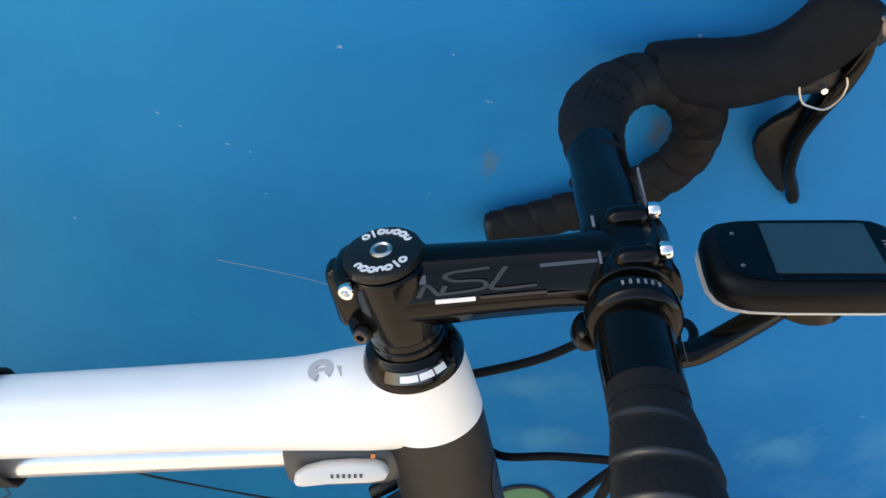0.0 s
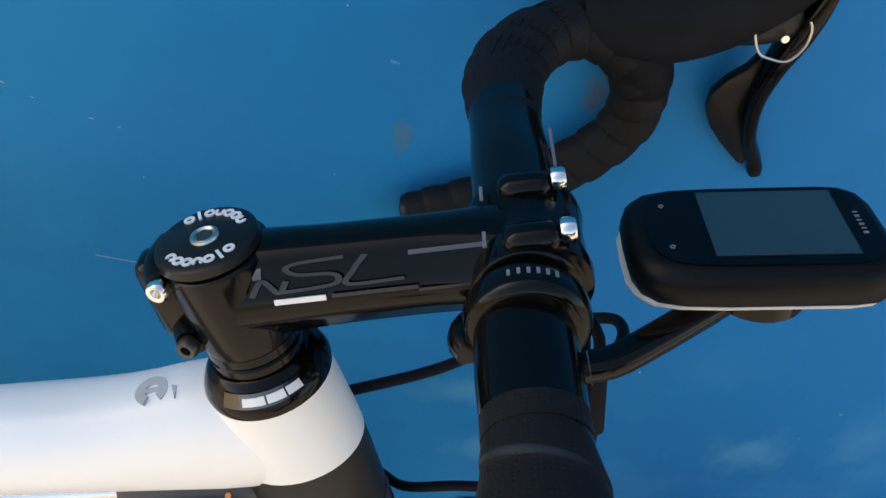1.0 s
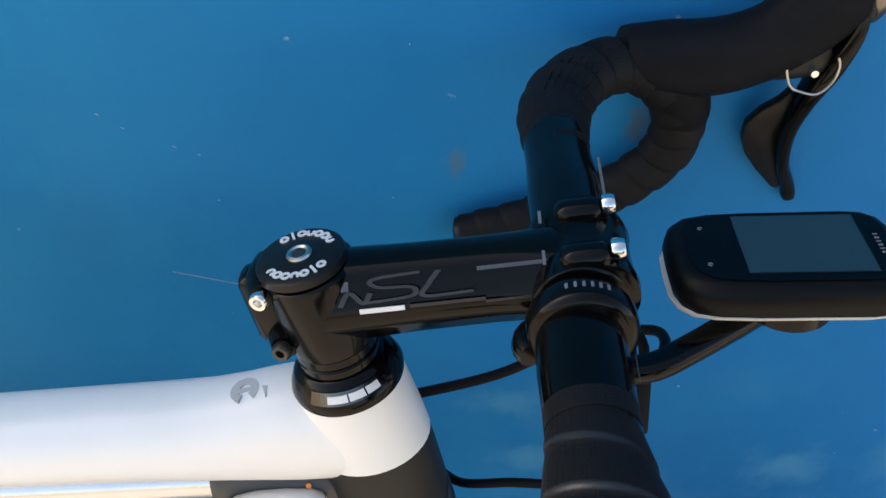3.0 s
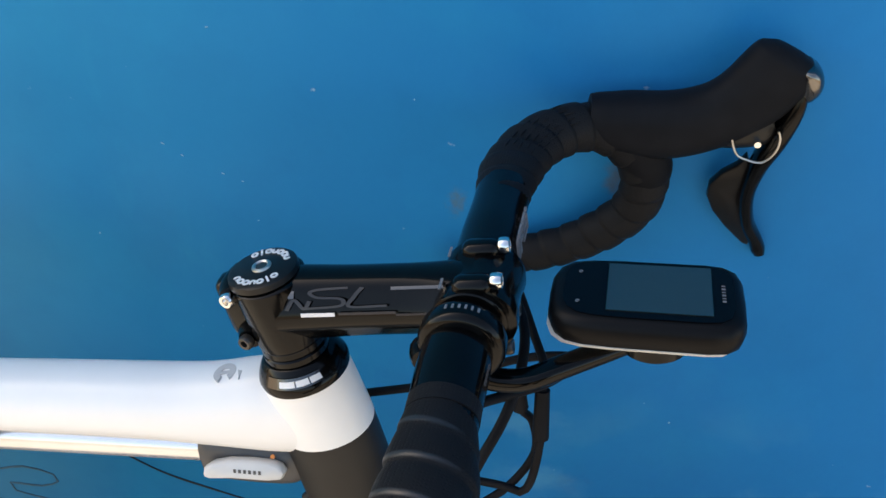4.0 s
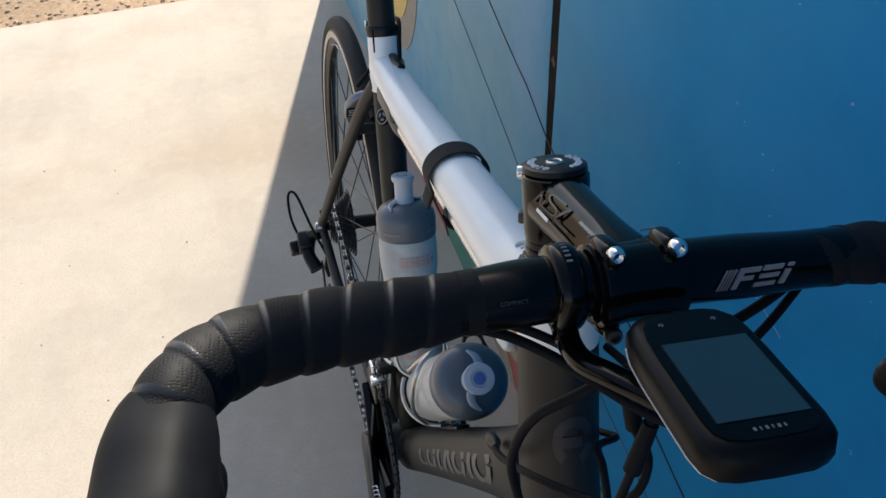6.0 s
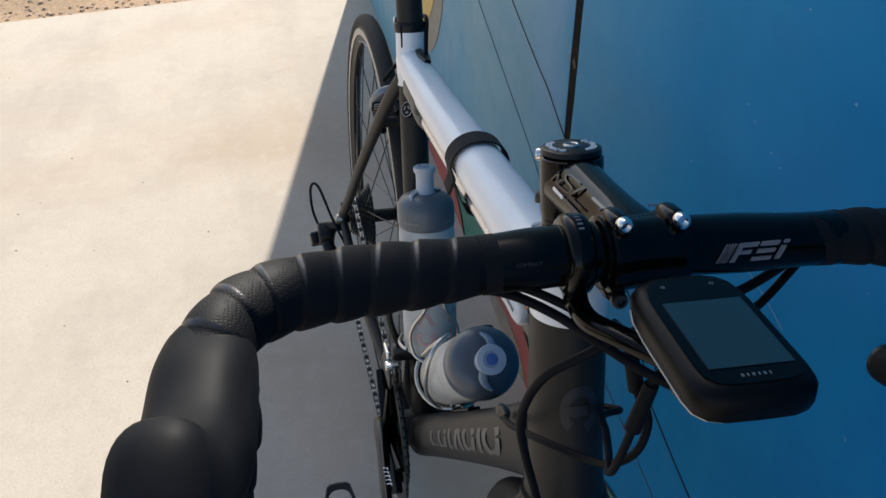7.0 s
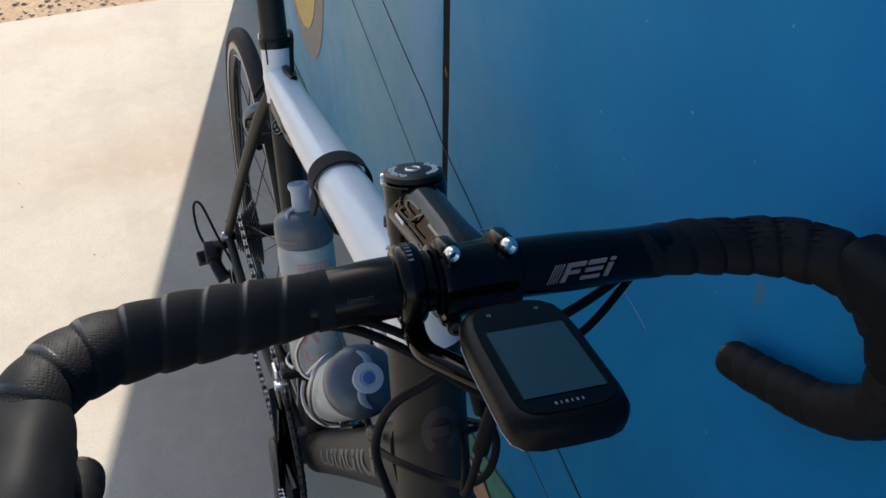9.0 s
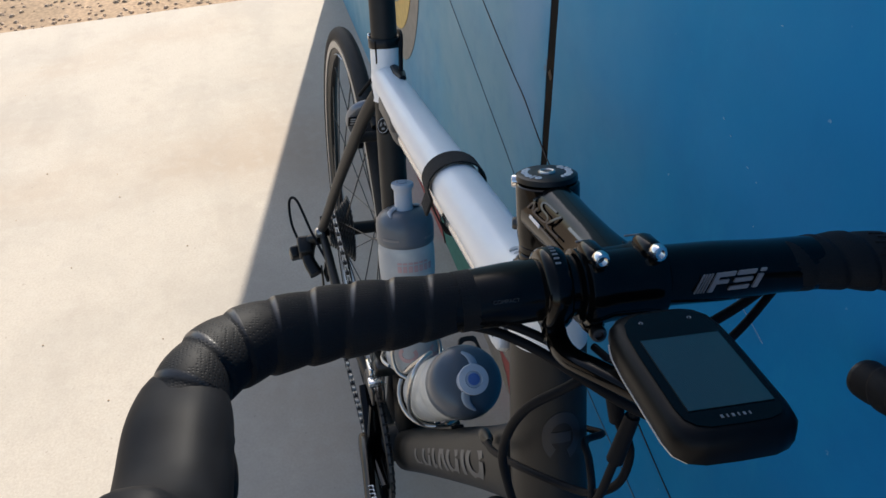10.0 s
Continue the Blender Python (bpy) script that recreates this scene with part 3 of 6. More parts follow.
edge_l = [(x - seam_half(z), z) for x, z in wobble((SEAM_X, 0.0), (SEAM_X, WALL_TOP), 90, 0.0009, 1)]
edge_r = [(x + seam_half(z), z) for x, z in wobble((SEAM_X, 0.0), (SEAM_X, WALL_TOP), 90, 0.0009, 2)]
wall_plate("wall_panel", [(WALL_END, 0), *edge_l, (WALL_END, WALL_TOP)], "wall", label="faded pale blue wall panel")
wall_plate("wall_panel", [(WALL_X1, 0), *edge_r, (WALL_X1, WALL_TOP)][::-1], "wall", label="deep blue wall panel")
wall_plate("joint_strip", [(SEAM_X - 0.018, 0), (SEAM_X + 0.018, 0), (SEAM_X + 0.02, WALL_TOP), (SEAM_X - 0.02, WALL_TOP)], "seam", -0.0008, 0.004, "black sealant in the panel joint")


def arc(cx, cz, rx, rz, a0, a1, n=24):
    return [(cx + rx * math.cos(radians(a0 + (a1 - a0) * i / n)), cz + rz * math.sin(radians(a0 + (a1 - a0) * i / n))) for i in range(n + 1)]


def ribbon(name, pts, width, mat, lift, label=""):
    p = smooth_path([(x, z, 0) for x, z in pts], 0.012)
    up, dn = [], []
    for i in range(len(p)):
        t = p[min(i + 1, len(p) - 1)] - p[max(i - 1, 0)]
        t = t / (np.linalg.norm(t) + 1e-9)
        w = width * (0.5 + 0.12 * math.sin(i * 0.9))
        up.append((p[i][0] - t[1] * w, WALL_Y - lift, p[i][1] + t[0] * w))
        dn.append((p[i][0] + t[1] * w, WALL_Y - lift, p[i][1] - t[0] * w))
    n = len(p)
    v = up + dn + [(x, y + 0.001, z) for x, y, z in up + dn]
    f = []
    for i in range(n - 1):
        f += [(i, i + 1, n + i + 1, n + i), (2 * n + i, 3 * n + i, 3 * n + i + 1, 2 * n + i + 1)]
        f += [(i, 2 * n + i, 2 * n + i + 1, i + 1), (n + i, n + i + 1, 3 * n + i + 1, 3 * n + i)]
    return part(name, (v, f), mat, wall, label, smooth=False)


# the mural along the foot of the wall
green_top = [(-1.9, 0.13), (-1.5, 0.12), (-1.2, 0.145), (-1.0, 0.15), (-0.85, 0.17), (-0.74, 0.178), (-0.62, 0.17), (SEAM_X - 0.005, 0.165)]
green_right = [(SEAM_X + 0.005, 0.163), (-0.5, 0.150), (-0.44, 0.138), (-0.38, 0.140), (-0.3, 0.165), (-0.2, 0.195), (-0.1, 0.2), (0.05, 0.17), (0.2, 0.0)]
wall_plate("painted_green_hill", [(-1.9, 0.0), (SEAM_X - 0.005, 0.0), *green_top[::-1]], "m_green", 0.0015, 0.001, "dull green painted hill")
wall_plate("painted_green_hill", [(SEAM_X + 0.005, 0.0), *green_right[::-1]], "m_green", 0.0015, 0.001, "dull green painted hill")
red = [(-0.985, 0.0), (-0.955, 0.032), (-0.91, 0.07), (-0.86, 0.1), (-0.8, 0.121), (-0.74, 0.126), (-0.68, 0.12), (-0.635, 0.1), (-0.607, 0.066), (-0.602, 0.03), (-0.615, 0.0)]
tan = [(-0.95, 0.0), (-0.92, 0.022), (-0.86, 0.045), (-0.78, 0.057), (-0.71, 0.05), (-0.665, 0.028), (-0.645, 0.0)]
far_red = [(-1.68, 0.0), (-1.55, 0.055), (-1.42, 0.085), (-1.3, 0.08), (-1.2, 0.05), (-1.14, 0.0)]
ora = [(-0.596, 0.0), (-0.585, 0.05), (-0.57, 0.085)]
ora2 = [(-0.554, 0.108), (-0.53, 0.122), (-0.49, 0.122), (-0.455, 0.104), (-0.425, 0.08), (-0.395, 0.084), (-0.35, 0.09), (-0.3, 0.07), (-0.25, 0.03), (-0.235, 0.0)]
wall_plate("painted_red_hill", red, "m_red", 0.003, 0.001, "brick red painted hill")
wall_plate("painted_red_hill", far_red, "m_red", 0.003, 0.001, "brick red painted hill")
wall_plate("painted_tan_hill", tan, "m_tan", 0.0042, 0.001, "tan painted hill")
wall_plate("painted_orange_hill", [*ora, (SEAM_X - 0.005, 0.098), (SEAM_X - 0.005, 0.0)], "m_orange", 0.003, 0.001, "orange painted hill")
wall_plate("painted_orange_hill", [(SEAM_X + 0.005, 0.0), (SEAM_X + 0.005, 0.105), *ora2], "m_orange", 0.003, 0.001, "orange painted hill")
for edge in (red, ora, ora2, far_red):
    ribbon("painted_outline", edge, 0.004, "m_line", 0.0045, "thin black outline")
for edge in (green_top, green_right[:-1]):
    ribbon("painted_outline", edge, 0.003, "m_line", 0.003, "thin black outline")
wall_plate("painted_oval", arc(-1.62, 0.64, 0.27, 0.37, 0, 354, 48), "m_taupe", 0.0015, 0.001, "taupe painted oval")
wall_plate("painted_oval", arc(-1.645, 0.655, 0.232, 0.315, 0, 354, 48), "m_yellow", 0.003, 0.001, "golden yellow painted oval")
wall_plate("painted_oval", arc(-1.665, 0.665, 0.19, 0.265, 0, 354, 48), "m_grey", 0.0045, 0.001, "grey brown painted oval")
ribbon("painted_line", [(-1.72, 0.93), (-1.69, 0.7), (-1.66, 0.4)], 0.008, "m_line", 0.006, "thin black brush line")
wall_plate("painted_leaf", arc(0.178, 0.405, 0.032, 0.03, 0, 350, 28), "m_leaf", 0.0015, 0.001, "green painted leaf")
ribbon("painted_outline", arc(0.178, 0.405, 0.033, 0.031, 0, 360, 28), 0.004, "m_line", 0.003, "thin black outline")
LINES = (
    [(-1.5, 0.73), (-1.1, 0.607), (-0.85, 0.525), (-0.70, 0.475), (-0.597, 0.432), (-0.48, 0.38), (-0.434, 0.373), (-0.39, 0.388), (-0.355, 0.382), (-0.352, 0.37), (-0.375, 0.356), (-0.415, 0.352), (-0.412, 0.338), (-0.342, 0.328), (-0.289, 0.319), (-0.22, 0.308), (-0.092, 0.285), (0.2, 0.23)],
    [(-1.1, 0.76), (-0.84, 0.673), (-0.70, 0.63), (-0.655, 0.618), (-0.56, 0.58), (-0.45, 0.553), (-0.37, 0.53), (-0.30, 0.505), (-0.268, 0.495), (-0.231, 0.482), (-0.206, 0.467), (-0.209, 0.452), (-0.232, 0.448), (-0.255, 0.458), (-0.266, 0.456), (-0.26, 0.445), (-0.218, 0.421), (-0.162, 0.405), (-0.085, 0.388), (-0.012, 0.378), (0.14, 0.355)],
)
for k, ln in enumerate(LINES):
    ribbon("painted_line", ln, 0.0021, "m_line" if k else "m_faint", 0.0012, "thin black brush line" if k else "thin faded brush line")


def fleck(x, z, w, h, mat, seed, turn=0.0, label="small paint chip"):
    r = random.Random(seed)
    o = []
    for i in range(9):
        a = 2 * math.pi * i / 9
        u, v = w * math.cos(a) * r.uniform(0.5, 1.1), h * math.sin(a) * r.uniform(0.5, 1.1)
        c, s = math.cos(radians(turn)), math.sin(radians(turn))
        o.append((x + u * c - v * s, z + u * s + v * c))
    wall_plate("paint_chip", o, mat, 0.0006, 0.0005, label)


for i, (x, z, w, h, turn) in enumerate(((-0.153, 0.848, 0.003, 0.0008, -25), (-0.138, 0.839, 0.003, 0.0007, -25), (-0.106, 0.827, 0.003, 0.0006, -10),
                                        (-0.09, 0.822, 0.002, 0.0006, -10), (0.046, 0.913, 0.0012, 0.0012, 0), (-0.08, 0.785, 0.001, 0.001, 0),
                                        (-0.105, 0.95, 0.003, 0.0007, 10), (-0.225, 0.748, 0.0016, 0.002, 0), (0.29, 0.62, 0.002, 0.002, 0))):
    fleck(x, z, w * 0.55, h * 0.65, "chip", i, turn)
for i, (x, z, w, h) in enumerate(((-0.559, 0.70, 0.008, 0.009), (-0.562, 0.20, 0.006, 0.004))):
    fleck(x, z, w, h, "rust", 40 + i, 20, "brown rusty stain")
ribbon("scratch", [(-0.12, 0.716), (-0.06, 0.705), (-0.03, 0.697)], 0.0004, "m_pale", 0.0008, "pale scratch in the paint")

# the panels stand a little out at the foot
PIVOT = Vector((0, WALL_Y, 0.8))
wall.matrix_world = Matrix.Translation(PIVOT) @ Matrix.Rotation(radians(-2.1), 4, "X") @ Matrix.Translation(-PIVOT)

# ---- the bicycle: x forward, y to the rider's left, z up, leaning on the wall ----
BIKE = pose(0, 0.3155, 0.0010, -4.2, 0, 0)
bike = new("bicycle")
bike.matrix_world = BIKE
tagged(bike, "white and matte black road bicycle leaning against the blue wall", "bicycle")

BB = Vector((-0.370, 0, 0.267))
REAR, FRONT = Vector((-0.792, 0, 0.342)), Vector((0.221, 0, 0.342))
CAP = Vector((0.009, 0, 0.937))
STEER = Vector((0.279, 0, -0.960))
SEAT_TOP = Vector((-0.517, 0, 0.798))
BAR = Vector((0.1172, 0, 0.9405))


def steered(angle):
    return Matrix.Translation(CAP) @ Matrix.Rotation(radians(angle), 4, Vector((-0.279, 0, 0.960))) @ Matrix.Translation(-CAP)


STEM_TURN = steered(-1.9)
TURN = Matrix.Translation((0, 0.0037, 0)) @ steered(-3.5)


def on_steer(d, side=0.0, fore=0.0):
    """A point d metres down the steering axis, with an offset to the left and one forward across it."""
    p = CAP + STEER * d
    return Vector((p.x + 0.960 * fore, side, p.z + 0.279 * fore))


def squash(geo, top, foot):
    """Narrow a piece of the head tube across the bicycle, from its top to its foot."""
    span = [(Vector(v) - CAP).dot(STEER) for v in geo[0]]
    lo, hi = min(span), max(span)
    return [(x, y * (top + (foot - top) * (d - lo) / (hi - lo)), z) for (x, y, z), d in zip(geo[0], span)], geo[1]


# frame tubes
TT = [(-0.512, 0, 0.7595, 0.0180, 0.0186), (-0.42, 0, 0.769, 0.0200, 0.0188), (-0.3, 0, 0.7875, 0.0212, 0.0192), (-0.2, 0, 0.8045, 0.0220, 0.0198), (-0.09, 0, 0.8230, 0.0226, 0.0210),
      (-0.03, 0, 0.8318, 0.0230, 0.0240), (0.006, 0, 0.8395, 0.0243, 0.0285), (0.030, 0, 0.8432, 0.0238, 0.028)]
top_tube = part("top_tube", sweep(smooth_path(TT, 0.012), unit_section(32, 2.2)), "white", bike, "white lacquered top tube")
part("head_tube", squash(lathe([(0.0215, 0.0645), (0.0247, 0.0668), (0.0262, 0.082), (0.0276, 0.098), (0.0283, 0.1085)], CAP, STEER, 40), 1.0, 0.87), "white", bike, "white upper head tube")
head_low = part("head_tube", squash(lathe([(0.0281, 0.1085), (0.0284, 0.13), (0.0285, 0.17), (0.029, 0.21), (0.0305, 0.236), (0.031, 0.246)], CAP, STEER, 40), 0.87, 0.9), "matte", bike, "matte black lower head tube")
DT_A, DT_B = BB + Vector((0.021, 0, 0.004)), Vector((0.062, 0, 0.734))
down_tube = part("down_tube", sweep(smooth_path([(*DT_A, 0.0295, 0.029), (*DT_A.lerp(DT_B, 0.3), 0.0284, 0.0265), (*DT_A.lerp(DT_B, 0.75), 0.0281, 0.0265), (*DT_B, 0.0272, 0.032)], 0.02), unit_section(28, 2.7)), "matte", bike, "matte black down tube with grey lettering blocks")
part("seat_tube", sweep(smooth_path([(*BB, 0.02, 0.024), (*BB.lerp(SEAT_TOP, 0.4), 0.0175, 0.021), (*BB.lerp(SEAT_TOP, 0.85), 0.0165, 0.0185), (*BB.lerp(SEAT_TOP, 0.93), 0.0165, 0.018)], 0.02), unit_section(24, 2.3), up=(1, 0, 0)), "matte", bike, "matte black seat tube")
part("seat_lug", sweep(smooth_path([(*BB.lerp(SEAT_TOP, 0.88), 0.0178, 0.0205), (*BB.lerp(SEAT_TOP, 0.94), 0.0178, 0.0198), (*SEAT_TOP, 0.0172, 0.0185)], 0.01), unit_section(24, 2.2), up=(1, 0, 0)), "white", bike, "white lacquered seat lug")
part("bottom_bracket_shell", lathe([(0.024, -0.043), (0.026, -0.04), (0.026, 0.04), (0.024, 0.043)], BB, (0, 1, 0), 32), "matte", bike)
for sgn in (-1, 1):
    part("chainstay", sweep(smooth_path([(BB.x - 0.005, sgn * 0.025, BB.z, 0.010, 0.016), (-0.488, sgn * 0.038, 0.286, 0.0085, 0.014), (-0.636, sgn * 0.056, 0.309, 0.008, 0.011), (REAR.x + 0.012, sgn * 0.063, REAR.z - 0.004, 0.007, 0.009)], 0.02), unit_section(16, 2.4)), "matte", bike)
    part("seat_stay", sweep(smooth_path([(-0.502, sgn * 0.012, 0.742, 0.0075, 0.009), (-0.542, sgn * 0.026, 0.684, 0.0072, 0.009), (-0.655, sgn * 0.047, 0.528, 0.0068, 0.0085), (-0.758, sgn * 0.062, 0.385, 0.0068, 0.0085), (REAR.x, sgn * 0.064, REAR.z + 0.008, 0.007, 0.008)], 0.02), unit_section(14)), "matte", bike)
    part("dropout", prism([(-0.02, -0.012), (0.014, -0.014), (0.024, 0.0), (0.012, 0.022), (-0.006, 0.03), (-0.016, 0.012)], 0.006, place_frame(REAR + Vector((0, sgn * 0.063, 0)), (1, 0, 0), (0, -1, 0)), 0.0015), "anod", bike)

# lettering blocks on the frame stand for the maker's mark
GM, GR = 84, 26
for tc, rt, kind in ((0.40, 0.030, "bow"), (0.462, 0.024, "ring"), (0.515, 0.02, "bar"), (0.57, 0.03, "slant"), (0.635, 0.026, "ring"), (0.69, 0.016, "stroke"), (0.745, 0.03, "ring")):
    rows = {"bow": [oval(tc, GM, rt, GR, 50, 310)], "ring": [oval(tc, GM, rt, GR, 0, 350)], "bar": [[(tc, GM - GR), (tc, GM + GR)], [(tc, GM + GR), (tc + 0.02, GM + GR - 4)]],
            "slant": [[(tc - 0.022, GM + GR), (tc, GM - GR)], [(tc, GM - GR), (tc + 0.022, GM + GR)]], "stroke": [[(tc, GM - GR - 14), (tc, GM + GR)]]}[kind]
    for line in rows:
        line = [(0.37 + (t - 0.4) * 1.36, g) for t, g in line]
        part("lettering_block", strip(DT_A, DT_B, 0.0287, line, 0.0105, 6.5, 0.0004), "ddecal", down_tube, "grey lettering block", smooth=False)
# emblem on the head tube and on the top tube
HTA, HTB = CAP, CAP + STEER * 0.25
for line in (oval(0.67, 2, 0.058, 21, 35, 335), [(0.67, -10), (0.67, 24)]):
    part("emblem", strip(HTA, HTB, 0.0283, line, 0.016, 5.5, 0.0005, up=(1, 0, 0.3)), "ghost", head_low, "faint blue-grey round emblem", smooth=False)
em = place_frame((-0.0175, -0.0028, 0.8598), (1, 0, 0.32), (-0.32, -0.07, 1))


def flat_ring(r0, r1, a0, a1, thick, m, n=22):
    """Part of a flat ring as a thin plate."""
    v, f = [], []
    for i in range(n + 1):
        a = radians(a0 + (a1 - a0) * i / n)
        for z in (-thick / 2, thick / 2):
            v += [tuple(m @ Vector((q * math.cos(a), q * math.sin(a), z))) for q in (r0, r1)]
    for i in range(n):
        k = 4 * i
        f += [(k, k + 1, k + 5, k + 4), (k + 2, k + 6, k + 7, k + 3), (k, k + 4, k + 6, k + 2), (k + 1, k + 3, k + 7, k + 5)]
    return v, f + [(0, 2, 3, 1), (4 * n, 4 * n + 1, 4 * n + 3, 4 * n + 2)]


part("emblem", flat_ring(0.0030, 0.0068, -50, 250, 0.0030, em), "pale", top_tube, "pale grey round emblem", smooth=False)
part("emblem", prism([(-0.005, -0.0013), (0.004, -0.0008), (0.004, 0.0012), (-0.005, 0.0009)], 0.0032, em), "pale", top_tube, smooth=False)
part("emblem", prism([(0.008, 0.001), (0.0108, 0.0), (0.0106, -0.006), (0.0095, -0.003)], 0.0032, em), "pale", top_tube, smooth=False)

# headset, spacers, stem
part("headset_cover", lathe([(0.0185, 0.0535), (0.0194, 0.0540), (0.0230, 0.0592), (0.0248, 0.0630), (0.0255, 0.0652), (0.0252, 0.0677)], CAP, STEER, 48), "gloss", bike, "gloss black headset cover")
for d0, d1, r in ((0.0432, 0.0484, 0.0180), (0.0488, 0.0535, 0.0182)):
    part("spacer", lathe([(r - 0.0008, d0), (r, d0 + 0.0008), (r, d1 - 0.0008), (r - 0.0008, d1)], CAP, STEER, 36), "gloss", bike, "gloss black headset spacer")
part("headset_decal", skin(CAP + STEER * 0.0560, CAP + STEER * 0.0624, 0.0209, 0.1, 0.9, 44, 122, 0.0006, up=(1, 0, 0.29), nu=3, nv=14, r2=0.0247), "silverdecal", bike, "silver decal band", smooth=False)
for a0, a1 in ((45, 60), (62, 79), (81, 102)):
    part("headset_decal", skin(CAP + STEER * 0.0560, CAP + STEER * 0.0624, 0.0213, 0.3, 0.72, a0, a1, 0.0006, up=(1, 0, 0.29), nu=3, nv=6, r2=0.0251), "wdecal", bike, "white decal block", smooth=False)

fsec = []
for i in range(40):
    a = 2 * math.pi * i / 40
    c, s = math.cos(a), math.sin(a)
    r = 1.0
    for g in (35, 145, 215, 325):
        d = math.cos(a - radians(g))
        if d > 0.92:
            r = min(r, 0.925 / d)
    fsec.append((c * r, s * r))
S0, S1 = on_steer(0.0225), BAR
stem = part("stem", join(sweep(smooth_path([(*S0.lerp(S1, 0.05), 0.0188, 0.0205), (*S0.lerp(S1, 0.22), 0.018, 0.0198), (*S0.lerp(S1, 0.4), 0.0172, 0.019), (*S0.lerp(S1, 0.7), 0.0174, 0.0184), (*S0.lerp(S1, 0.84), 0.0196, 0.018), (*S0.lerp(S1, 0.93), 0.0218, 0.0178), (*S0.lerp(S1, 0.99), 0.0222, 0.0172)], 0.006), fsec),
                         lathe([(0.0172, 0.0032), (0.0192, 0.0047), (0.0195, 0.008), (0.0190, 0.036), (0.0182, 0.0422)], CAP + STEER * 0.001, STEER, 36),
                         slab((0.015, 0.026, 0.036), 0.005, place_frame(on_steer(0.021, 0, -0.0165), STEER, (0.96, 0, 0.279)) @ Matrix.Rotation(radians(90), 4, "Z") @ Matrix.Rotation(radians(90), 4, "X"))), "gloss", bike, "gloss black carbon stem with grey graphics")
TOP = CAP + STEER * 0.0028 + Vector((-0.0016, 0, 0))
part("stem_cap", lathe([(0.0165, -0.003), (0.0183, -0.002), (0.0188, 0.001)], TOP, STEER, 36), "anod", stem, "black top cap with pale lettering blocks")
part("cap_bolt", join(lathe([(0.0050, -0.0034), (0.0052, -0.003), (0.0052, 0)], TOP, STEER, 20), torus(TOP - STEER * 0.0033, STEER, 0.0042, [(0.0011 * math.cos(a), 0.0011 * math.sin(a)) for a in np.linspace(0, 5.5, 7)], 24)), "steel", stem, "bright steel hex bolt")
part("bolt_socket", lathe([(0.0032, -0.0037), (0.0032, -0.003)], TOP, STEER, 6), "darksteel", stem)
capm = place_frame(TOP - STEER * 0.0032, (0.96, 0, 0.279), -STEER)
for base in (-88, 78):
    for k in range(7):
        a = radians(base - 48 + k * 16)
        mm = capm @ Matrix.Translation((0.0136 * math.cos(a), 0.0136 * math.sin(a), 0)) @ Matrix.Rotation(a, 4, "Z")
        if k == 5:
            g = slab((0.0052, 0.0011, 0.0005), 0, mm)
        elif k in (0, 3):
            g = flat_ring(0.0008, 0.0020, 40, 320, 0.0005, mm, 12)
        else:
            g = flat_ring(0.0009, 0.0021, 0, 358, 0.0005, mm, 12)
        part("lettering_block", g, "wdecal", stem, "pale lettering block", smooth=False)
# pinch bolts at the back of the stem
for d, far in ((0.008, 0), (0.0358, 1)):
    part("pinch_ear", sweep(smooth_path([(*on_steer(d, -0.0125, -0.0165), 0.0058), (*on_steer(d, -0.004, -0.0185), 0.0072), (*on_steer(d, 0.008, -0.0175), 0.0068), (*on_steer(d, 0.013, -0.0155), 0.005)], 0.003), unit_section(18, 2.4), up=tuple(STEER)), "gloss", stem)
    part("pinch_bolt", lathe([(0.0030, 0.0), (0.0040, 0.0005), (0.0042, 0.0036), (0.0034, 0.0050), (0.0020, 0.0048), (0.0019, 0.0022)], on_steer(d, -0.0125, -0.0172), (-0.25, -1, 0), 18), "darksteel" if far else "chrome", stem, "small pinch bolt")
# stem graphics
for t0, t1, g0, g1, mt in ((0.64, 0.9, 34, 39, "silverdecal"), (0.13, 0.16, 36, 48, "silverdecal"), (0.19, 0.36, 71, 77, "wdecal"), (0.38, 0.66, 71, 75, "sgrey"), (0.66, 0.9, 75, 78, "sgrey")):
    part("stem_graphic", skin(S0, S1, 0.0182, t0, t1, g0, g1, 0.0006, nu=4, nv=4), mt, stem, smooth=False)
for line in ([(0.43, 33), (0.28, 35), (0.24, 40), (0.28, 47), (0.38, 49), (0.41, 54), (0.38, 61), (0.2, 64)], [(0.5, 33), (0.46, 48), (0.44, 62), (0.62, 62)], [(0.12, 66), (0.16, 50), (0.21, 64), (0.24, 52)]):
    part("stem_graphic", strip(S0, S1, 0.0182, line, 0.011, 1.7, 0.0004), "sgrey", stem, "dim grey graphic stroke", smooth=False)

# faceplate with its bolts, clamped round the bar
S_DIR = (S1 - S0).normalized()
S_UP = Vector((-S_DIR.z, 0, S_DIR.x))
plate = part("faceplate", join(
    sweep([(BAR.x, y, BAR.z, r, r) for y, r in ((-0.0225, 0.0172), (-0.0215, 0.0186), (-0.0105, 0.0188), (-0.0085, 0.0178), (0.0085, 0.0178), (0.0105, 0.0188), (0.0215, 0.0186), (0.0225, 0.0172))], unit_section(36), cap=True),
    sweep([(BAR.x + S_DIR.x * 0.0040, y, BAR.z + S_DIR.z * 0.0040, r, r) for y, r in ((-0.0205, 0.0160), (-0.0195, 0.0186), (-0.0150, 0.0192), (-0.0080, 0.0180), (0.0080, 0.0180), (0.0150, 0.0192), (0.0195, 0.0186), (0.0205, 0.0160))], unit_section(36), cap=True)), "gloss", bike, "gloss black faceplate")
